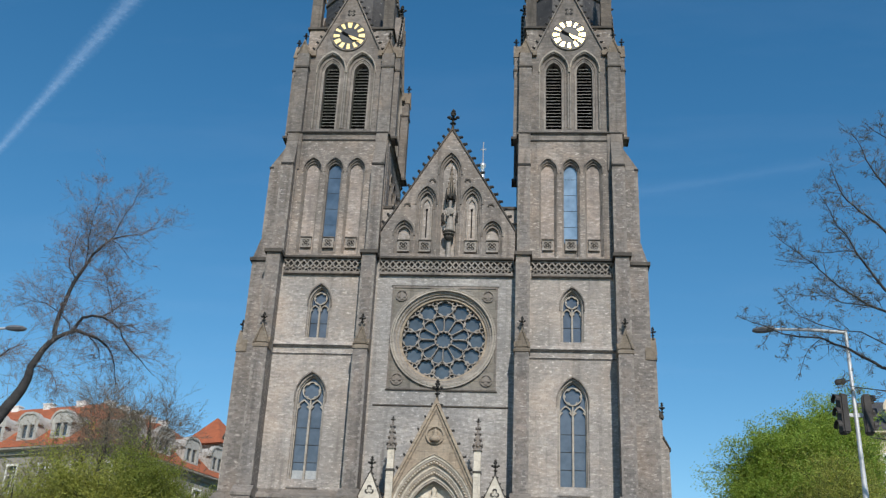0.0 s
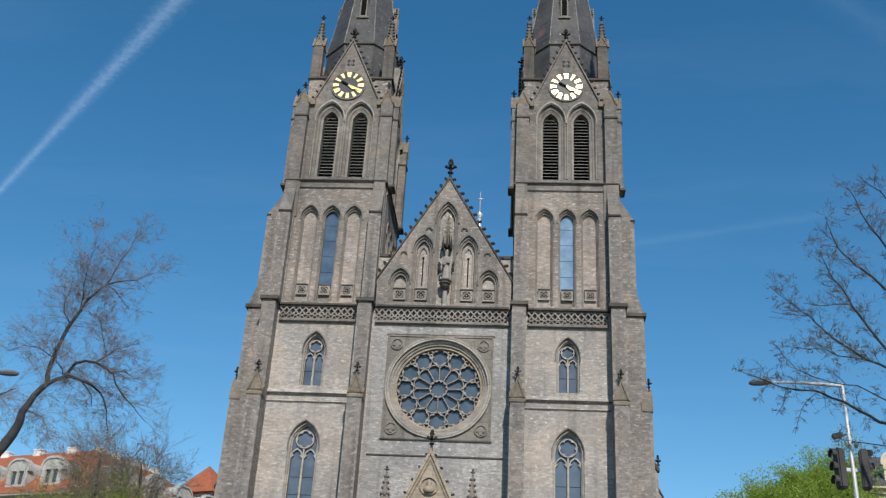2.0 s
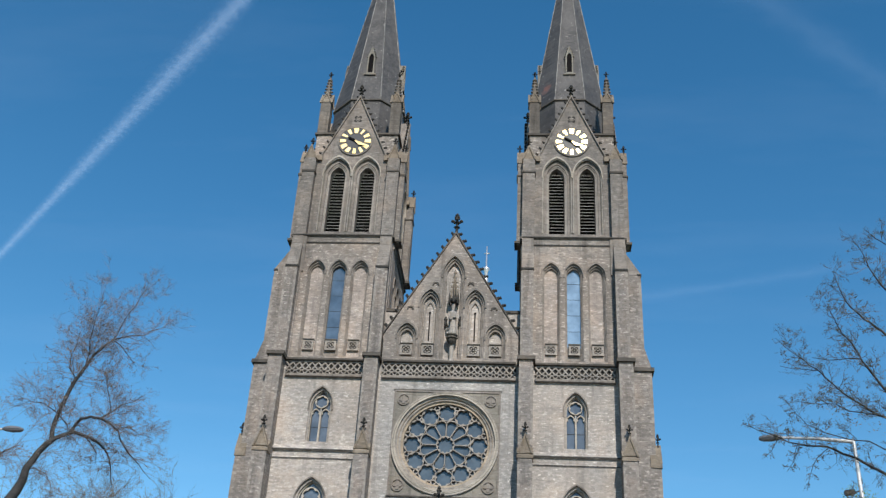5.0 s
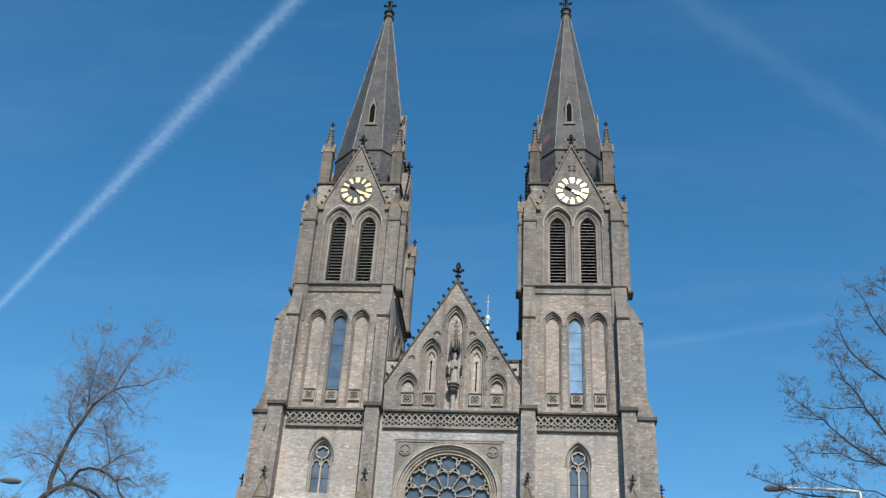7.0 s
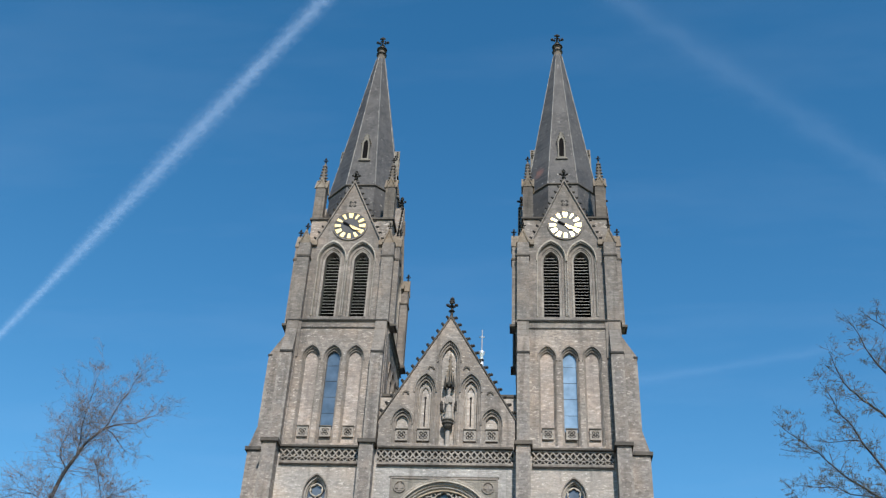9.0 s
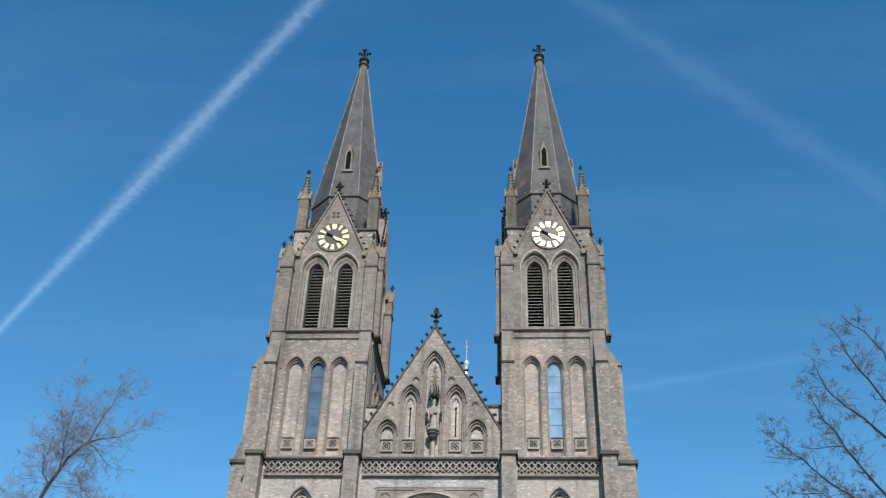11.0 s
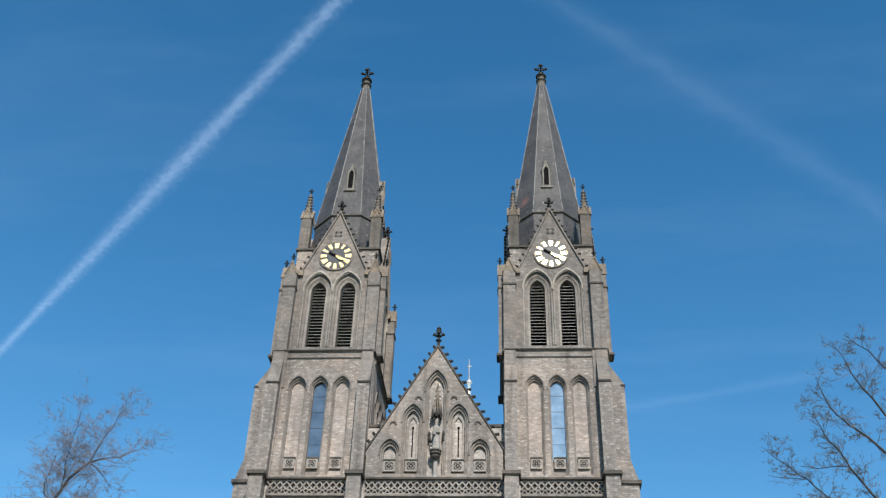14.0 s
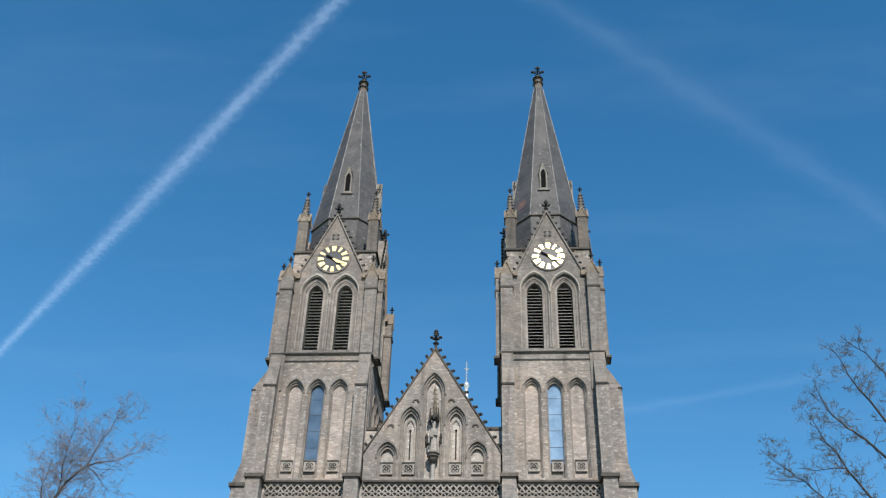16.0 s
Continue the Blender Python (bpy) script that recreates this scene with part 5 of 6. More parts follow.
def limb_tree(seed, label, limbs, bark, leaf, shoot):
    """A tree whose main limbs follow given courses: points, radius at either end, number and length of side shoots, their depth and droop."""
    rng = random.Random(seed)
    root = limbs[0][0][0]
    tree = thing("tree", label, "tree", Matrix.Translation(root))
    inv = Matrix.Translation(-root)
    tips, verts, faces = [], [], []
    for nr, (pts, r0, r1, n, ln, depth, droop) in enumerate(limbs):
        fine = []
        for a, b in zip(pts, pts[1:]):
            for i in range(2):
                w = Vector((rng.gauss(0, 1), rng.gauss(0, 1), rng.gauss(0, 1))) * min(0.02, 0.02 * (b - a).length)
                fine.append(a.lerp(b, i / 2) + (w if fine else Vector()))
        fine.append(pts[-1])
        rad = [r0 + (r1 - r0) * i / (len(fine) - 1) for i in range(len(fine))]
        lv, lf = [], []
        tube(lv, lf, fine, rad, 8)
        part("trunk" if nr == 0 else "bough", raw_mesh("limb", lv, lf, BARK, True), tree, inv)
        for i in range(n):
            f = (i + rng.random()) / n
            k = min(len(fine) - 2, int(f * (len(fine) - 1)))
            d = (fine[k + 1] - fine[k]).normalized()
            side = Vector((rng.gauss(0, 1), rng.gauss(0, 0.8), rng.gauss(0.35, 0.8))).normalized()
            grow(rng, verts, faces, tips, fine[k], d * 0.6 + side, ln * rng.uniform(0.55, 1.2), min(shoot, rad[k] * 0.6), depth, droop, 1.0, 0.0028)
    if verts:
        tagged(part("twigwork", raw_mesh("twigwork", verts, faces, bark), tree, inv), kind="stuff")
    mat, per, spread, size = leaf
    tagged(part("bud_cover", leaves_mesh(rng, [t[0] for t in tips], mat, per, spread, size), tree, inv), kind="stuff")
    return tree


def crown_tree(seed, label, base, height, radius, trunk_h, leaf, per=14, size=0.16, limbs=34, depth=2, spread=0.42, least=0.009):
    """A round park tree in young leaf: trunk, limbs that reach for a dome, a crown of leaf clumps with gaps."""
    rng = random.Random(seed)
    verts, faces, tips = [], [], []
    mid = (height + trunk_h) / 2
    rise = height - mid
    for i in range(limbs):
        a, u = rng.uniform(0, 2 * math.pi), rng.uniform(-0.45, 1.0)
        out = math.sqrt(max(0.0, 1 - u * u))
        k = rng.uniform(0.55, 1.0) ** 0.5
        goal = Vector((radius * k * out * math.cos(a), radius * k * out * math.sin(a), mid + rise * k * u))
        s = Vector((0, 0, rng.uniform(trunk_h, min(mid, goal.z - 0.3)))) if goal.z > trunk_h + 1 else Vector((0, 0, trunk_h))
        grow(rng, verts, faces, tips, s, goal - s, (goal - s).length * (0.66 if depth == 2 else 0.80), 0.07 if depth == 2 else 0.03, depth, 0.0, 0.75, least)
    tree = thing("tree", label, "tree", Matrix.Translation(base))
    tv, tf = [], []
    tube(tv, tf, [Vector((0, 0, -0.2)), Vector((0, 0, trunk_h)), Vector((0.1, 0, mid)), Vector((0, 0, height * 0.9))], [0.32, 0.24, 0.13, 0.012], 8)
    part("trunk", raw_mesh("trunk", tv, tf, BARK, True), tree)
    tagged(part("branchwork", raw_mesh("branchwork", verts, faces, BARE if depth > 2 else BARK), tree), kind="stuff")
    tagged(part("crown", leaves_mesh(rng, [t[0] for t in tips], leaf, per, spread, size), tree), kind="stuff")
    return tree


def course(*rows, d):
    return [bearing(a, e, d + x) for a, e, x in rows]


# bare tree on the square, its trunk out of sight to one side
DL = 23.0
limb_tree(3, "leafless tree with crooked dark limbs and fine pinkish twigs", [
    (course((-31.5, -4.2, 0), (-31.2, 3.0, 0), (-30.0, 9.0, 0), (-28.1, 12.9, 0), (-27.6, 13.9, 0), (-27.4, 14.5, 0), (-27.4, 15.1, 0), (-27.0, 16.0, 0), (-26.5, 16.7, 0), d=DL), 0.15, 0.055, 18, 0.88, 2, 0.02),
    (course((-26.5, 16.7, 0), (-26.6, 17.6, 0.1), (-26.4, 18.7, 0.2), (-26.1, 19.8, 0.2), (-25.7, 20.7, 0.2), (-25.4, 21.4, 0.2), (-24.9, 22.0, 0.2), (-24.5, 22.4, 0.2), (-23.8, 22.7, 0.2), (-23.0, 22.9, 0.2), (-22.2, 23.4, 0.2), d=DL), 0.055, 0.005, 43, 0.76, 2, -0.02),
    (course((-25.7, 20.6, 0.2), (-25.7, 21.4, 0.2), (-25.8, 22.1, 0.1), (-25.8, 23.1, 0.1), (-25.7, 24.0, 0), (-25.7, 24.8, 0), d=DL), 0.016, 0.004, 27, 0.62, 2, -0.03),
    (course((-24.8, 22.1, 0.2), (-24.4, 22.7, 0.2), (-24.2, 23.5, 0.3), (-23.8, 24.4, 0.3), (-23.5, 25.2, 0.3), (-23.0, 25.7, 0.3), d=DL), 0.015, 0.004, 23, 0.62, 2, -0.02),
    (course((-24.5, 22.3, 0.2), (-24.0, 22.1, 0), (-23.5, 21.6, -0.1), (-23.0, 21.2, -0.1), d=DL), 0.012, 0.004, 14, 0.45, 2, 0.08),
    (course((-26.5, 16.7, 0), (-26.1, 17.0, 0), (-25.5, 17.3, 0), (-24.9, 17.2, 0), (-24.2, 17.0, 0), (-23.7, 16.7, 0.2), (-23.4, 16.3, 0.3), (-23.2, 15.8, 0.3), (-22.9, 14.8, 0.3), d=DL), 0.050, 0.006, 27, 0.58, 2, 0.10),
    (course((-24.9, 17.2, 0), (-24.5, 16.9, 0.1), (-24.1, 16.4, 0.1), (-24.0, 15.9, 0.1), d=DL), 0.018, 0.005, 9, 0.45, 2, 0.12),
    (course((-25.7, 17.2, 0), (-25.5, 17.6, 0), (-25.3, 18.0, -0.1), (-24.8, 18.2, -0.3), (-24.2, 18.2, -0.4), (-23.7, 18.0, -0.4), (-23.2, 17.7, -0.4), (-23.0, 17.3, -0.4), (-22.5, 16.7, -0.5), (-21.8, 16.2, -0.5), (-21.0, 15.5, -0.5), d=DL), 0.038, 0.005, 34, 0.58, 2, 0.08),
    (course((-24.3, 18.2, -0.4), (-23.8, 18.6, -0.3), (-23.3, 19.1, -0.3), (-22.8, 19.3, -0.3), (-22.2, 19.8, -0.3), d=DL), 0.016, 0.005, 18, 0.48, 2, 0.04),
    (course((-23.3, 17.8, -0.4), (-22.7, 18.0, -0.4), (-22.1, 17.7, -0.4), (-21.3, 17.6, -0.4), d=DL), 0.013, 0.004, 23, 0.48, 2, 0.05),
    (course((-26.0, 19.9, 0.2), (-26.5, 20.5, 0.3), (-26.6, 21.0, 0.3), (-26.5, 21.6, 0.4), (-26.4, 22.5, 0.4), d=DL), 0.018, 0.005, 27, 0.71, 2, 0.0),
    (course((-25.9, 17.6, 0), (-26.7, 18.2, 0.3), (-27.4, 18.5, 0.5), (-28.1, 18.4, 0.6), (-28.9, 18.0, 0.7), d=DL), 0.014, 0.004, 27, 0.66, 2, 0.02),
    (course((-27.4, 15.1, 0), (-27.0, 15.2, 0.2), (-26.4, 15.0, 0.3), (-25.9, 14.3, 0.3), d=DL), 0.014, 0.004, 18, 0.62, 2, 0.06),
    (course((-30.0, 9.0, 0), (-29.5, 14.0, 0.5), (-29.2, 15.2, 0.5), (-28.6, 15.8, 0.5), (-28.0, 16.2, 0.5), d=DL), 0.05, 0.005, 23, 0.76, 2, 0.02),
    (course((-23.8, 18.6, -0.3), (-24.1, 19.4, -0.2), (-24.4, 20.2, -0.2), (-24.8, 20.8, -0.2), d=DL), 0.011, 0.004, 23, 0.45, 2, -0.02),
], TWIG_P, (BUD_D, 2, 0.022, 0.012), 0.008)
# budding tree whose boughs reach in from the other side
DR = 21.0
budding = limb_tree(8, "budding tree with long arching boughs and small dark catkins", [
    (course((30.0, -4.6, 0), (29.5, 6.0, 0), (27.0, 13.0, 0), (23.0, 15.6, 0), d=DR), 0.24, 0.09, 0, 1.1, 2, 0.05),
    (course((23.0, 15.6, 0), (19.6, 16.9, 0), (18.9, 17.4, 0), (18.0, 18.0, 0), (17.3, 18.3, 0), (16.6, 18.7, 0), (15.6, 18.8, 0), (14.7, 19.0, 0), (14.0, 19.4, 0), (13.2, 19.7, 0), (12.3, 20.1, 0), d=DR), 0.034, 0.004, 38, 0.33, 2, 0.03),
    (course((16.7, 18.6, 0), (16.0, 18.1, -0.1), (15.6, 17.4, -0.1), (15.3, 16.5, -0.1), d=DR), 0.008, 0.004, 20, 0.12, 1, 0.10),
    (course((15.1, 18.9, 0), (14.8, 18.0, 0.1), (14.4, 17.5, 0.1), d=DR), 0.007, 0.004, 14, 0.12, 1, 0.10),
    (course((14.2, 19.3, 0), (13.7, 18.6, 0), (13.3, 18.3, 0), d=DR), 0.006, 0.004, 11, 0.11, 1, 0.10),
    (course((27.0, 13.0, 0), (22.5, 18.2, 0.3), (20.1, 19.8, 0.3), (19.4, 20.1, 0.3), (18.8, 20.6, 0.3), (18.0, 21.2, 0.3), (17.3, 21.9, 0.3), (16.7, 22.6, 0.3), (16.0, 23.2, 0.3), (15.3, 23.8, 0.3), (14.6, 24.5, 0.3), d=DR), 0.032, 0.004, 46, 0.35, 2, 0.0),
    (course((16.7, 22.6, 0.3), (16.1, 22.7, 0.2), (15.4, 22.8, 0.2), (14.7, 23.0, 0.2), d=DR), 0.008, 0.004, 8, 0.3, 1, 0.0),
    (course((25.0, 16.0, 0.3), (21.6, 19.0, 0.5), (20.2, 21.0, 0.5), (19.6, 22.1, 0.5), (19.1, 22.9, 0.5), (18.8, 23.7, 0.5), (18.3, 24.4, 0.5), (18.0, 25.2, 0.5), (17.5, 26.2, 0.5), d=DR), 0.038, 0.004, 43, 0.37, 2, 0.0),
    (course((19.0, 23.0, 0.5), (18.3, 23.1, 0.4), (17.4, 23.1, 0.4), (16.5, 23.3, 0.4), d=DR), 0.012, 0.004, 20, 0.26, 1, -0.04),
    (course((25.0, 18.0, 0.4), (22.2, 22.0, 0.8), (20.7, 23.9, 0.8), (20.1, 24.5, 0.8), (19.6, 25.0, 0.8), (19.0, 25.7, 0.8), (18.6, 26.4, 0.8), (18.4, 27.2, 0.8), (18.3, 27.6, 0.8), d=DR), 0.036, 0.004, 34, 0.35, 2, 0.0),
    (course((25.0, 18.0, 0.4), (22.2, 24.0, 1.0), (21.1, 26.2, 1.0), (20.7, 26.8, 1.0), (20.3, 27.6, 1.0), (20.0, 28.6, 1.0), (19.5, 29.5, 1.0), d=DR), 0.034, 0.004, 30, 0.38, 2, 0.0),
    (course((22.2, 24.0, 1.0), (22.2, 27.4, 1.1), (21.5, 28.6, 1.1), (21.0, 29.0, 1.1), (20.5, 29.5, 1.1), d=DR), 0.02, 0.004, 16, 0.38, 2, 0.0),
    (course((21.0, 17.4, 0.2), (18.8, 18.8, -0.3), (17.7, 19.0, -0.3), (16.6, 19.4, -0.3), (15.7, 19.9, -0.3), (15.2, 20.5, -0.3), (14.8, 21.2, -0.3), d=DR), 0.014, 0.004, 22, 0.30, 2, 0.02),
    (course((19.4, 20.1, 0.3), (18.0, 20.4, -0.2), (17.4, 20.8, -0.2), (16.5, 20.9, -0.2), (15.3, 21.1, -0.2), d=DR), 0.014, 0.004, 26, 0.30, 2, 0.02),
    (course((27.0, 13.0, 0), (23.5, 14.4, -0.2), (20.8, 15.2, -0.3), (18.6, 15.9, -0.3), (17.4, 16.2, -0.3), d=DR), 0.024, 0.004, 26, 0.30, 2, 0.06),
    (course((26.0, 10.5, 0), (22.0, 11.8, -0.2), (19.8, 13.2, -0.2), (18.6, 13.4, -0.2), d=DR), 0.02, 0.005, 10, 0.30, 2, 0.06),
], TWIG, (BUD, 1, 0.014, 0.015), 0.009)
rng = random.Random(17)
tufts = [bearing(a, e, DR + 0.4) for a, e in ((19.3, 25.2), (18.6, 23.2), (20.2, 21.9), (17.4, 20.8), (18.1, 20.0), (17.0, 21.3), (19.4, 19.6))]
tagged(part("young_leaf", leaves_mesh(rng, [p - budding.location for p in tufts for _ in range(2)], BUD_G, 24, 0.15, 0.022), budding), kind="stuff")

# park trees in young leaf beside the church
def ground_at(azimuth, dist):
    p = bearing(azimuth, 0, dist)
    return Vector((p.x, p.y, 0))


crown_tree(21, "round park tree in fresh bright green leaf", ground_at(16.4, 60), 18.2, 2.6, 11.0, LEAF, 56, 0.062, limbs=120, spread=0.26)
crown_tree(22, "smaller park tree in fresh bright green leaf", ground_at(13.6, 58), 16.7, 2.2, 8.5, LEAF, 56, 0.062, limbs=90, spread=0.24)
crown_tree(24, "low park tree in fresh bright green leaf", ground_at(15.3, 57), 14.4, 3.0, 4.0, LEAF, 56, 0.062, limbs=80, spread=0.26)
crown_tree(23, "park tree with thin olive young leaf", ground_at(17.6, 55), 14.4, 2.6, 5.0, LEAF_L, 40, 0.055, limbs=60, spread=0.26)
crown_tree(31, "park tree in thin yellow-green young leaf", ground_at(-21.2, 60), 14.8, 3.0, 4.0, LEAF_M, 60, 0.060, limbs=70, spread=0.26)
crown_tree(32, "park tree in thin yellow-green young leaf", ground_at(-24.6, 58), 13.2, 3.0, 4.0, LEAF_L, 50, 0.058, limbs=52, spread=0.26)
crown_tree(36, "park tree in thin yellow-green young leaf", ground_at(-18.9, 61), 14.0, 2.3, 4.0, LEAF_M, 60, 0.060, limbs=50, spread=0.26)
crown_tree(39, "park tree in thin yellow-green young leaf", ground_at(-22.9, 57), 13.4, 2.8, 4.0, LEAF_L, 56, 0.060, limbs=56, spread=0.26)
crown_tree(40, "park tree in thin olive young leaf", ground_at(-26.2, 57), 11.6, 2.6, 3.0, LEAF_L, 30, 0.055, limbs=44, spread=0.26)
crown_tree(33, "brownish budding tree, still almost bare", ground_at(-24.0, 62), 16.9, 2.6, 7.0, BUD_G, 8, 0.045, limbs=13, depth=3, spread=0.16, least=0.009)
crown_tree(34, "greyish budding tree, still almost bare", ground_at(-20.8, 68), 19.9, 3.0, 13.0, BUD_G, 2, 0.03, limbs=40, depth=3, spread=0.12, least=0.009)
crown_tree(35, "brownish budding tree, still almost bare", ground_at(-27.0, 56), 12.0, 2.8, 3.0, BUD_G, 8, 0.045, limbs=18, depth=3, spread=0.16, least=0.009)
crown_tree(37, "greyish budding tree, still almost bare", ground_at(-23.0, 70), 20.6, 1.9, 14.0, BUD_G, 2, 0.03, limbs=34, depth=3, spread=0.12, least=0.009)
crown_tree(38, "brownish budding tree, still almost bare", ground_at(-19.0, 66), 15.6, 2.4, 7.0, BUD_G, 5, 0.04, limbs=8, depth=3, spread=0.14, least=0.009)


# ---- street furniture ----
def lamp_head_mesh():
    bm = bmesh.new()
    for x, w, z0, z1 in ((0.0, 0.05, -0.03, 0.03), (0.08, 0.10, -0.05, 0.06), (0.30, 0.15, -0.07, 0.08), (0.55, 0.13, -0.06, 0.06), (0.66, 0.05, -0.03, 0.03)):
        for y, z in ((-w, 0.0), (-w * 0.7, z1), (w * 0.7, z1), (w, 0.0), (w * 0.7, z0), (-w * 0.7, z0)):
            bm.verts.new((x, y, z))
    bm.verts.ensure_lookup_table()
    for i in range(4):
        for k in range(6):
            j = (k + 1) % 6
            bm.faces.new([bm.verts[i * 6 + k], bm.verts[i * 6 + j], bm.verts[i * 6 + 6 + j], bm.verts[i * 6 + 6 + k]])
    bm.faces.new([bm.verts[k] for k in range(6)]), bm.faces.new([bm.verts[24 + k] for k in range(6)])
    return to_mesh(bm, "lamp_head", LAMPGREY)


def street_lamp(base, height, arm, rise, toward, label, head=1.0):
    """A tapered steel pole with one long arm; toward: the arm's bearing in degrees from +x."""
    lamp = thing("street_lamp", label, "street lamp", Matrix.Translation(base), group="street lamps")
    bm = bmesh.new()
    add_lathe(bm, [(0.11, 0), (0.11, 0.4), (0.08, 0.5), (0.068, height * 0.6), (0.052, height * 0.68), (0.04, height), (0.02, height + 0.05)], 12)
    part("pole", to_mesh(bm, "pole", POLE, True), lamp)
    r = Matrix.Rotation(radians(toward), 4, "Z")
    verts, faces = [], []
    tube(verts, faces, [Vector((0, 0, height - 0.05)), Vector((arm * 0.5, 0, height + rise * 0.5)), Vector((arm, 0, height + rise))], [0.045, 0.04, 0.03], 8)
    part("arm", raw_mesh("arm", verts, faces, POLE, True), lamp, r)
    part("lamp_head", shared("lamp_head", lamp_head_mesh), lamp, r @ Matrix.Translation((arm - 0.05, 0, height + rise)) @ Matrix.Scale(head, 4))
    return lamp


pr = ground_at(18.02, 24.2)
street_lamp(pr, 10.0, 1.60, 0.16, 164, "tall galvanised street lamp with one long arm", 0.8)
tip_l = bearing(-28.07, 16.98, 27.0)
street_lamp(Vector((tip_l.x - 2.22, tip_l.y, 0)), tip_l.z - 0.12, 1.75, 0.12, 0, "tall galvanised street lamp with a grey head", 0.82)


def signal(base, z, dx, dy, label, turn):
    """A traffic signal head seen from its side: three visored chambers on a backing."""
    s = thing("traffic_signal", label, "traffic signal", Matrix.Translation((base.x + dx, base.y + dy, z)) @ Matrix.Rotation(radians(turn), 4, "Z"), group="signals on the lamp pole")
    bm = bmesh.new()
    add_box(bm, -0.14, 0.14, -0.09, 0.09, 0, 0.90)
    bmesh.ops.bevel(bm, geom=bm.edges[:], offset=0.03, segments=2, affect="EDGES")
    part("body", to_mesh(bm, "body", BLACK), s)
    for i in range(3):
        bm = bmesh.new()
        n = 10
        ring = []
        for r in (0.13, 0.115):
            for y in (-0.19, -0.10):
                ring.append([bm.verts.new((r * math.cos(a), y if a > -0.2 else y, r * math.sin(a))) for a in [(-0.3 + (math.pi + 0.6) * k / n) for k in range(n + 1)]])
        for p, q in ((0, 1), (2, 3), (0, 2), (1, 3)):
            for k in range(n):
                bm.faces.new((ring[p][k], ring[p][k + 1], ring[q][k + 1], ring[q][k]))
        part("visor", to_mesh(bm, "visor", BLACK), s, Matrix.Translation((0, 0, 0.17 + 0.30 * i)))
    part("bracket", box_mesh("bracket", POLE, (-0.03, 0.03, 0.1, 0.26, 0.4, 0.48)), s)
    return s


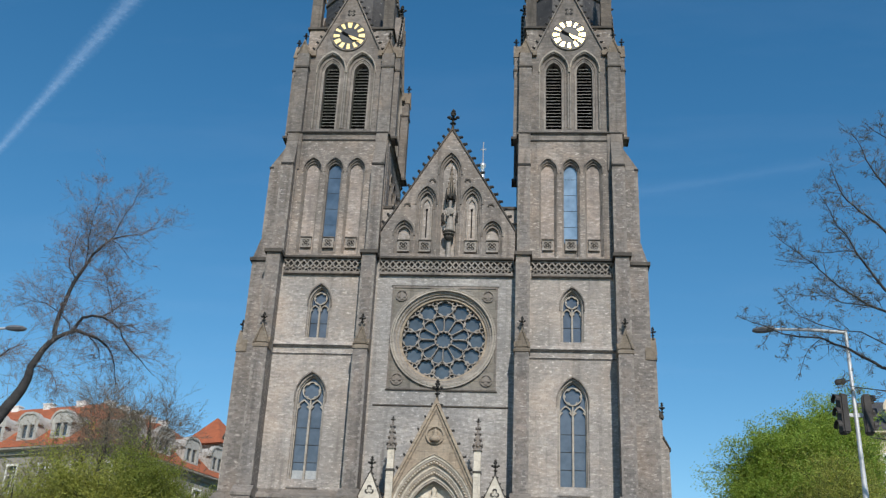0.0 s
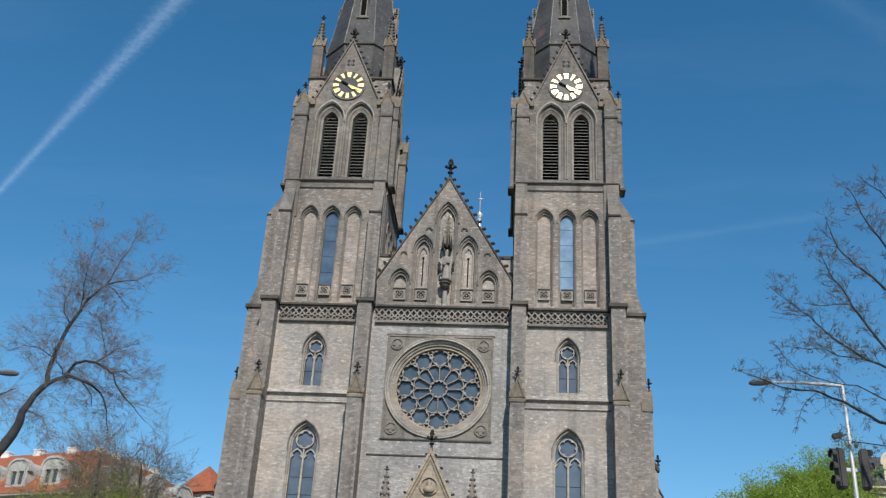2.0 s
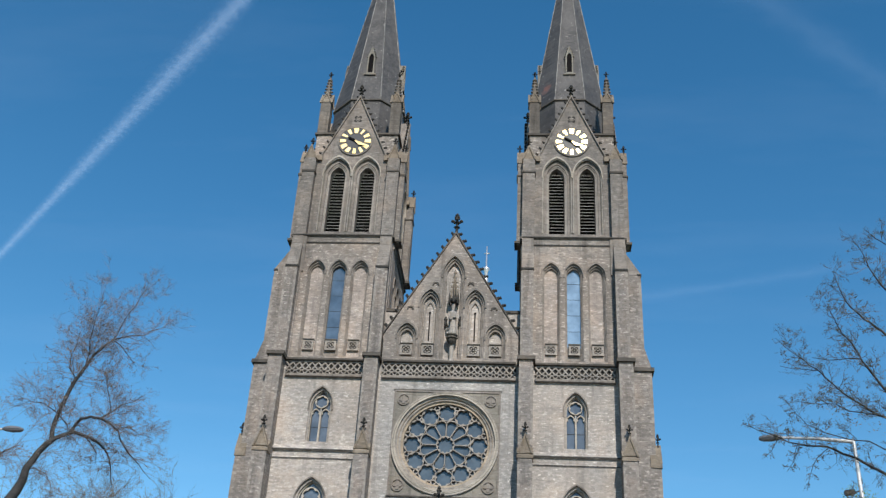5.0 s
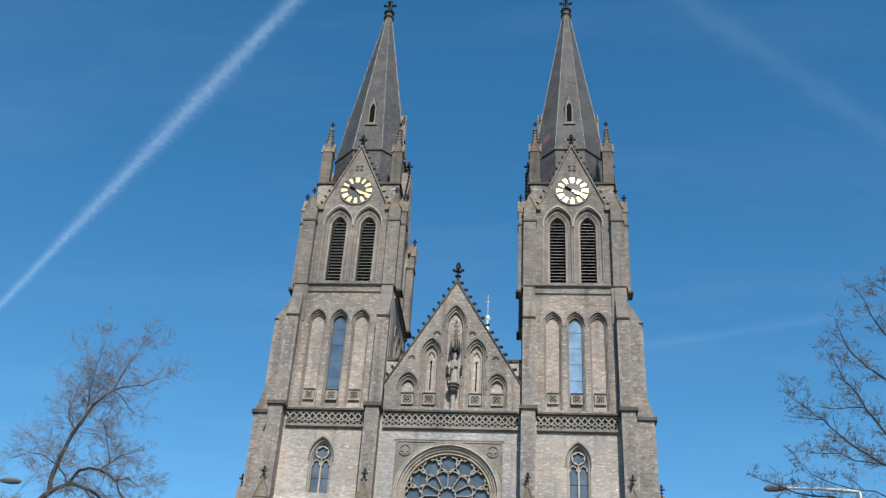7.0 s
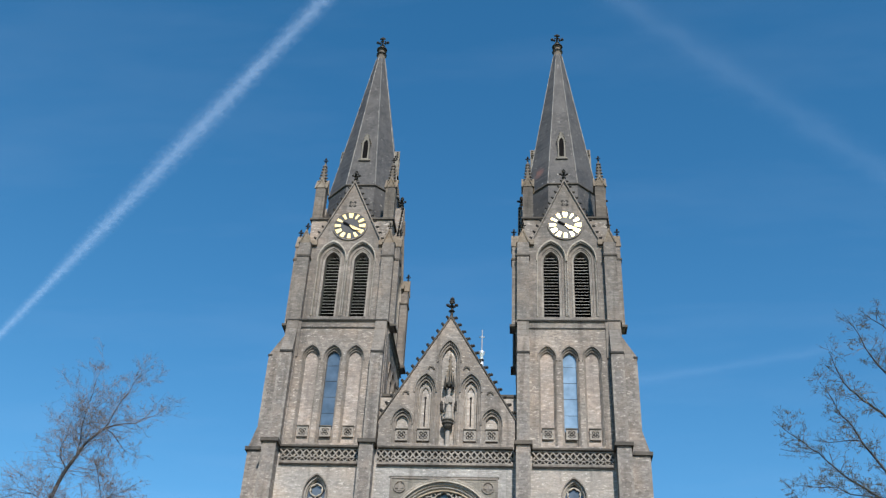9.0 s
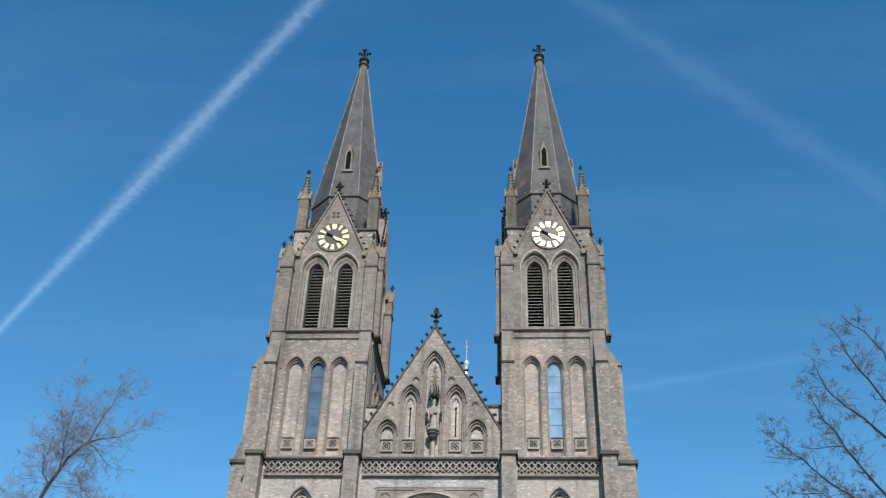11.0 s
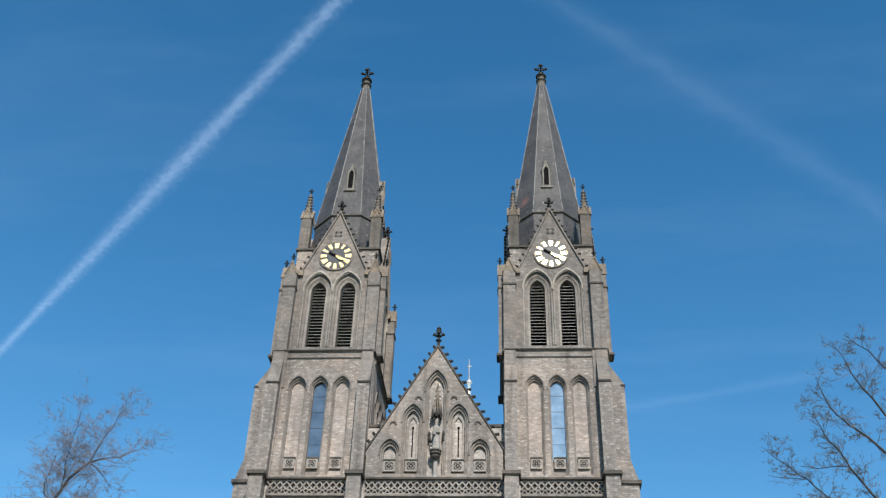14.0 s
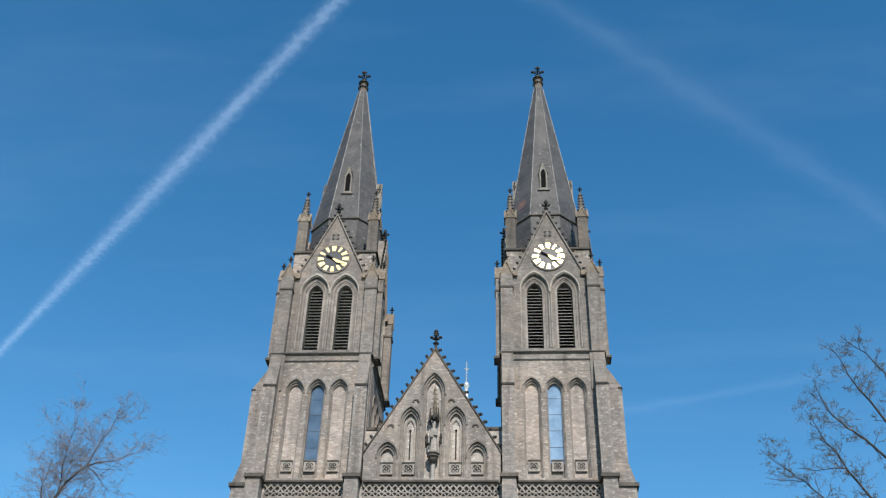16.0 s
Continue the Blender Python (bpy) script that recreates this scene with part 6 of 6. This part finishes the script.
# ---- houses beyond ----
def house(label, m, length, depth, eave, ridge, wall_mat, roof_mat, storeys, bays, dormers, chimneys, hip=0.0):
    """A town house block: its front is y = 0 from x = 0 to length, its roof slopes back from the eave."""
    h = thing("house", label, "house", m, group="houses round the square")
    sw, step = 1.15, length / bays
    holes, sh = [], eave / (storeys + 0.25)
    for i in range(bays):
        for j in range(storeys):
            x, z = (i + 0.5) * step, j * sh + 1.1
            holes.append(rect(x - sw / 2, x + sw / 2, z, z + sh * 0.6))
    part("wall", plate_mesh("wall", wall_mat, rect(0, length, 0, eave), 0, 0.4, holes), h)
    part("core", box_mesh("core", wall_mat, (0.05, length - 0.05, 0.6, depth, 0, eave)), h)
    pane = box_mesh("pane", HOUSEGLASS, (-sw / 2, sw / 2, 0.22, 0.25, 0, sh * 0.6))
    bm = bmesh.new()
    add_plate(bm, rect(-sw / 2 - 0.15, sw / 2 + 0.15, -0.15, sh * 0.6 + 0.2), -0.08, 0.02, [rect(-sw / 2, sw / 2, 0, sh * 0.6)])
    add_box(bm, -0.05, 0.05, 0.14, 0.21, 0, sh * 0.6)
    add_box(bm, -sw / 2, sw / 2, 0.14, 0.21, sh * 0.4, sh * 0.4 + 0.08)
    fr = to_mesh(bm, "window", WHITE)
    for i in range(bays):
        for j in range(storeys):
            w = part("window", fr, h, Matrix.Translation(((i + 0.5) * step, 0, j * sh + 1.1)))
            part("pane", pane, w)
    part("cornice", profile_mesh("cornice", wall_mat, [(0, eave - 0.7), (-0.25, eave - 0.6), (-0.3, eave - 0.3), (-0.7, eave - 0.15), (-0.7, eave + 0.05), (0.3, eave + 0.05), (0.3, eave - 0.7)], 0, length), h)
    bm = bmesh.new()
    lo = [(-0.6, -0.75, eave + 0.05), (length + 0.6, -0.75, eave + 0.05), (length + 0.6, depth, eave + 0.05), (-0.6, depth, eave + 0.05)]
    hi = [(hip, depth * 0.5, ridge), (length - hip, depth * 0.5, ridge)]
    v = [bm.verts.new(p) for p in lo + hi]
    for f in ((0, 1, 5, 4), (2, 3, 4, 5), (1, 2, 5), (3, 0, 4), (3, 2, 1, 0)):
        bm.faces.new([v[i] for i in f])
    roof = part("roof", to_mesh(bm, "roof", roof_mat), h)
    k = (ridge - eave) / (depth * 0.5 + 0.75)

    def dormer():
        bm = bmesh.new()
        add_plate(bm, arch(0, 0, 1.9, 2.75, 1.2, 5), 0, 3.2, [rect(-0.75, -0.12, 0.45, 1.75), rect(0.12, 0.75, 0.45, 1.75)])
        add_plate(bm, u_band(arch(0, 1.7, 1.9, 3.0, 1.4, 5), arch(0, 1.7, 1.9, 2.75, 1.2, 5)), -0.12, 0.5)
        add_box(bm, -1.4, 1.4, -0.15, 0.2, -0.1, 0.12)
        return to_mesh(bm, "dormer", DORMER if wall_mat is not BEIGE else BEIGE)
    dm = dormer() if dormers else None
    dp = box_mesh("pane", HOUSEGLASS, (-0.8, 0.8, 0.2, 0.24, 0.4, 1.8))
    for i in range(dormers):
        y = 0.35
        d = part("dormer", dm, roof, Matrix.Translation((hip * 0.45 + (i + 0.5) * (length - 0.9 * hip) / dormers, y, eave + 0.05 + k * (y + 0.75) - 0.25)))
        part("pane", dp, roof, d.matrix_basis.copy())
    for i in range(chimneys):
        x = hip + (i + 0.5) * (length - 2 * hip) / chimneys
        bm = bmesh.new()
        add_box(bm, x - 0.5, x + 0.5, depth * 0.5 - 0.3, depth * 0.5 + 0.4, ridge - 1.2, ridge + 0.30)
        add_box(bm, x - 0.57, x + 0.57, depth * 0.5 - 0.37, depth * 0.5 + 0.47, ridge + 0.30, ridge + 0.42)
        part("chimney", to_mesh(bm, "chimney", WHITE), roof)
    return h


def along(p, q):
    """The pose of a front that runs from p to q, seen with p on its left."""
    return Matrix.Translation((*p, 0)) @ Matrix.Rotation(math.atan2(q[1] - p[1], q[0] - p[0]), 4, "Z")


house("grey stuccoed corner house with a red tiled roof and arched dormers", along((-68, 51), (-35, 40)), 34.8, 13, 22.0, 28.0, PLASTER, TILES, 5, 9, 7, 5, 6.5)
house("grey stuccoed house with a red tiled roof and arched dormers", along((-35, 40), (-26.5, 62)), 23.6, 13, 22.3, 28.2, PLASTER, TILES, 5, 7, 4, 5, 6.5)
house("corner house with a red pyramid roof", along((-29.2, 58.6), (-27.4, 63.3)), 5.0, 5, 26.6, 30.3, PLASTER, TILES, 5, 2, 0, 0, 2.4)
house("beige stuccoed house with a dark mansard roof", along((36, 44), (60, 40)), 24.3, 12, 26.0, 30.5, BEIGE, DARKROOF, 5, 7, 4, 3)
for dx, turn in ((-0.28, -80), (0.26, 80)):
    signal(pr, 7.55, dx, 0.0, "black traffic signal head bracketed to the lamp pole", turn)
bm = bmesh.new()
add_box(bm, -0.20, 0.12, -0.09, 0.09, 0, 0.18)
bmesh.ops.bevel(bm, geom=bm.edges[:], offset=0.03, segments=2, affect="EDGES")
add_box(bm, 0.10, 0.30, -0.02, 0.02, 0.06, 0.10)
thing("floodlight", "small dark floodlight bracketed to the lamp pole", "floodlight", Matrix.Translation((pr.x - 0.22, pr.y, 8.70)) @ Matrix.Rotation(radians(-12), 4, "Y") @ Matrix.Scale(0.7, 4), to_mesh(bm, "floodlight", BLACK))
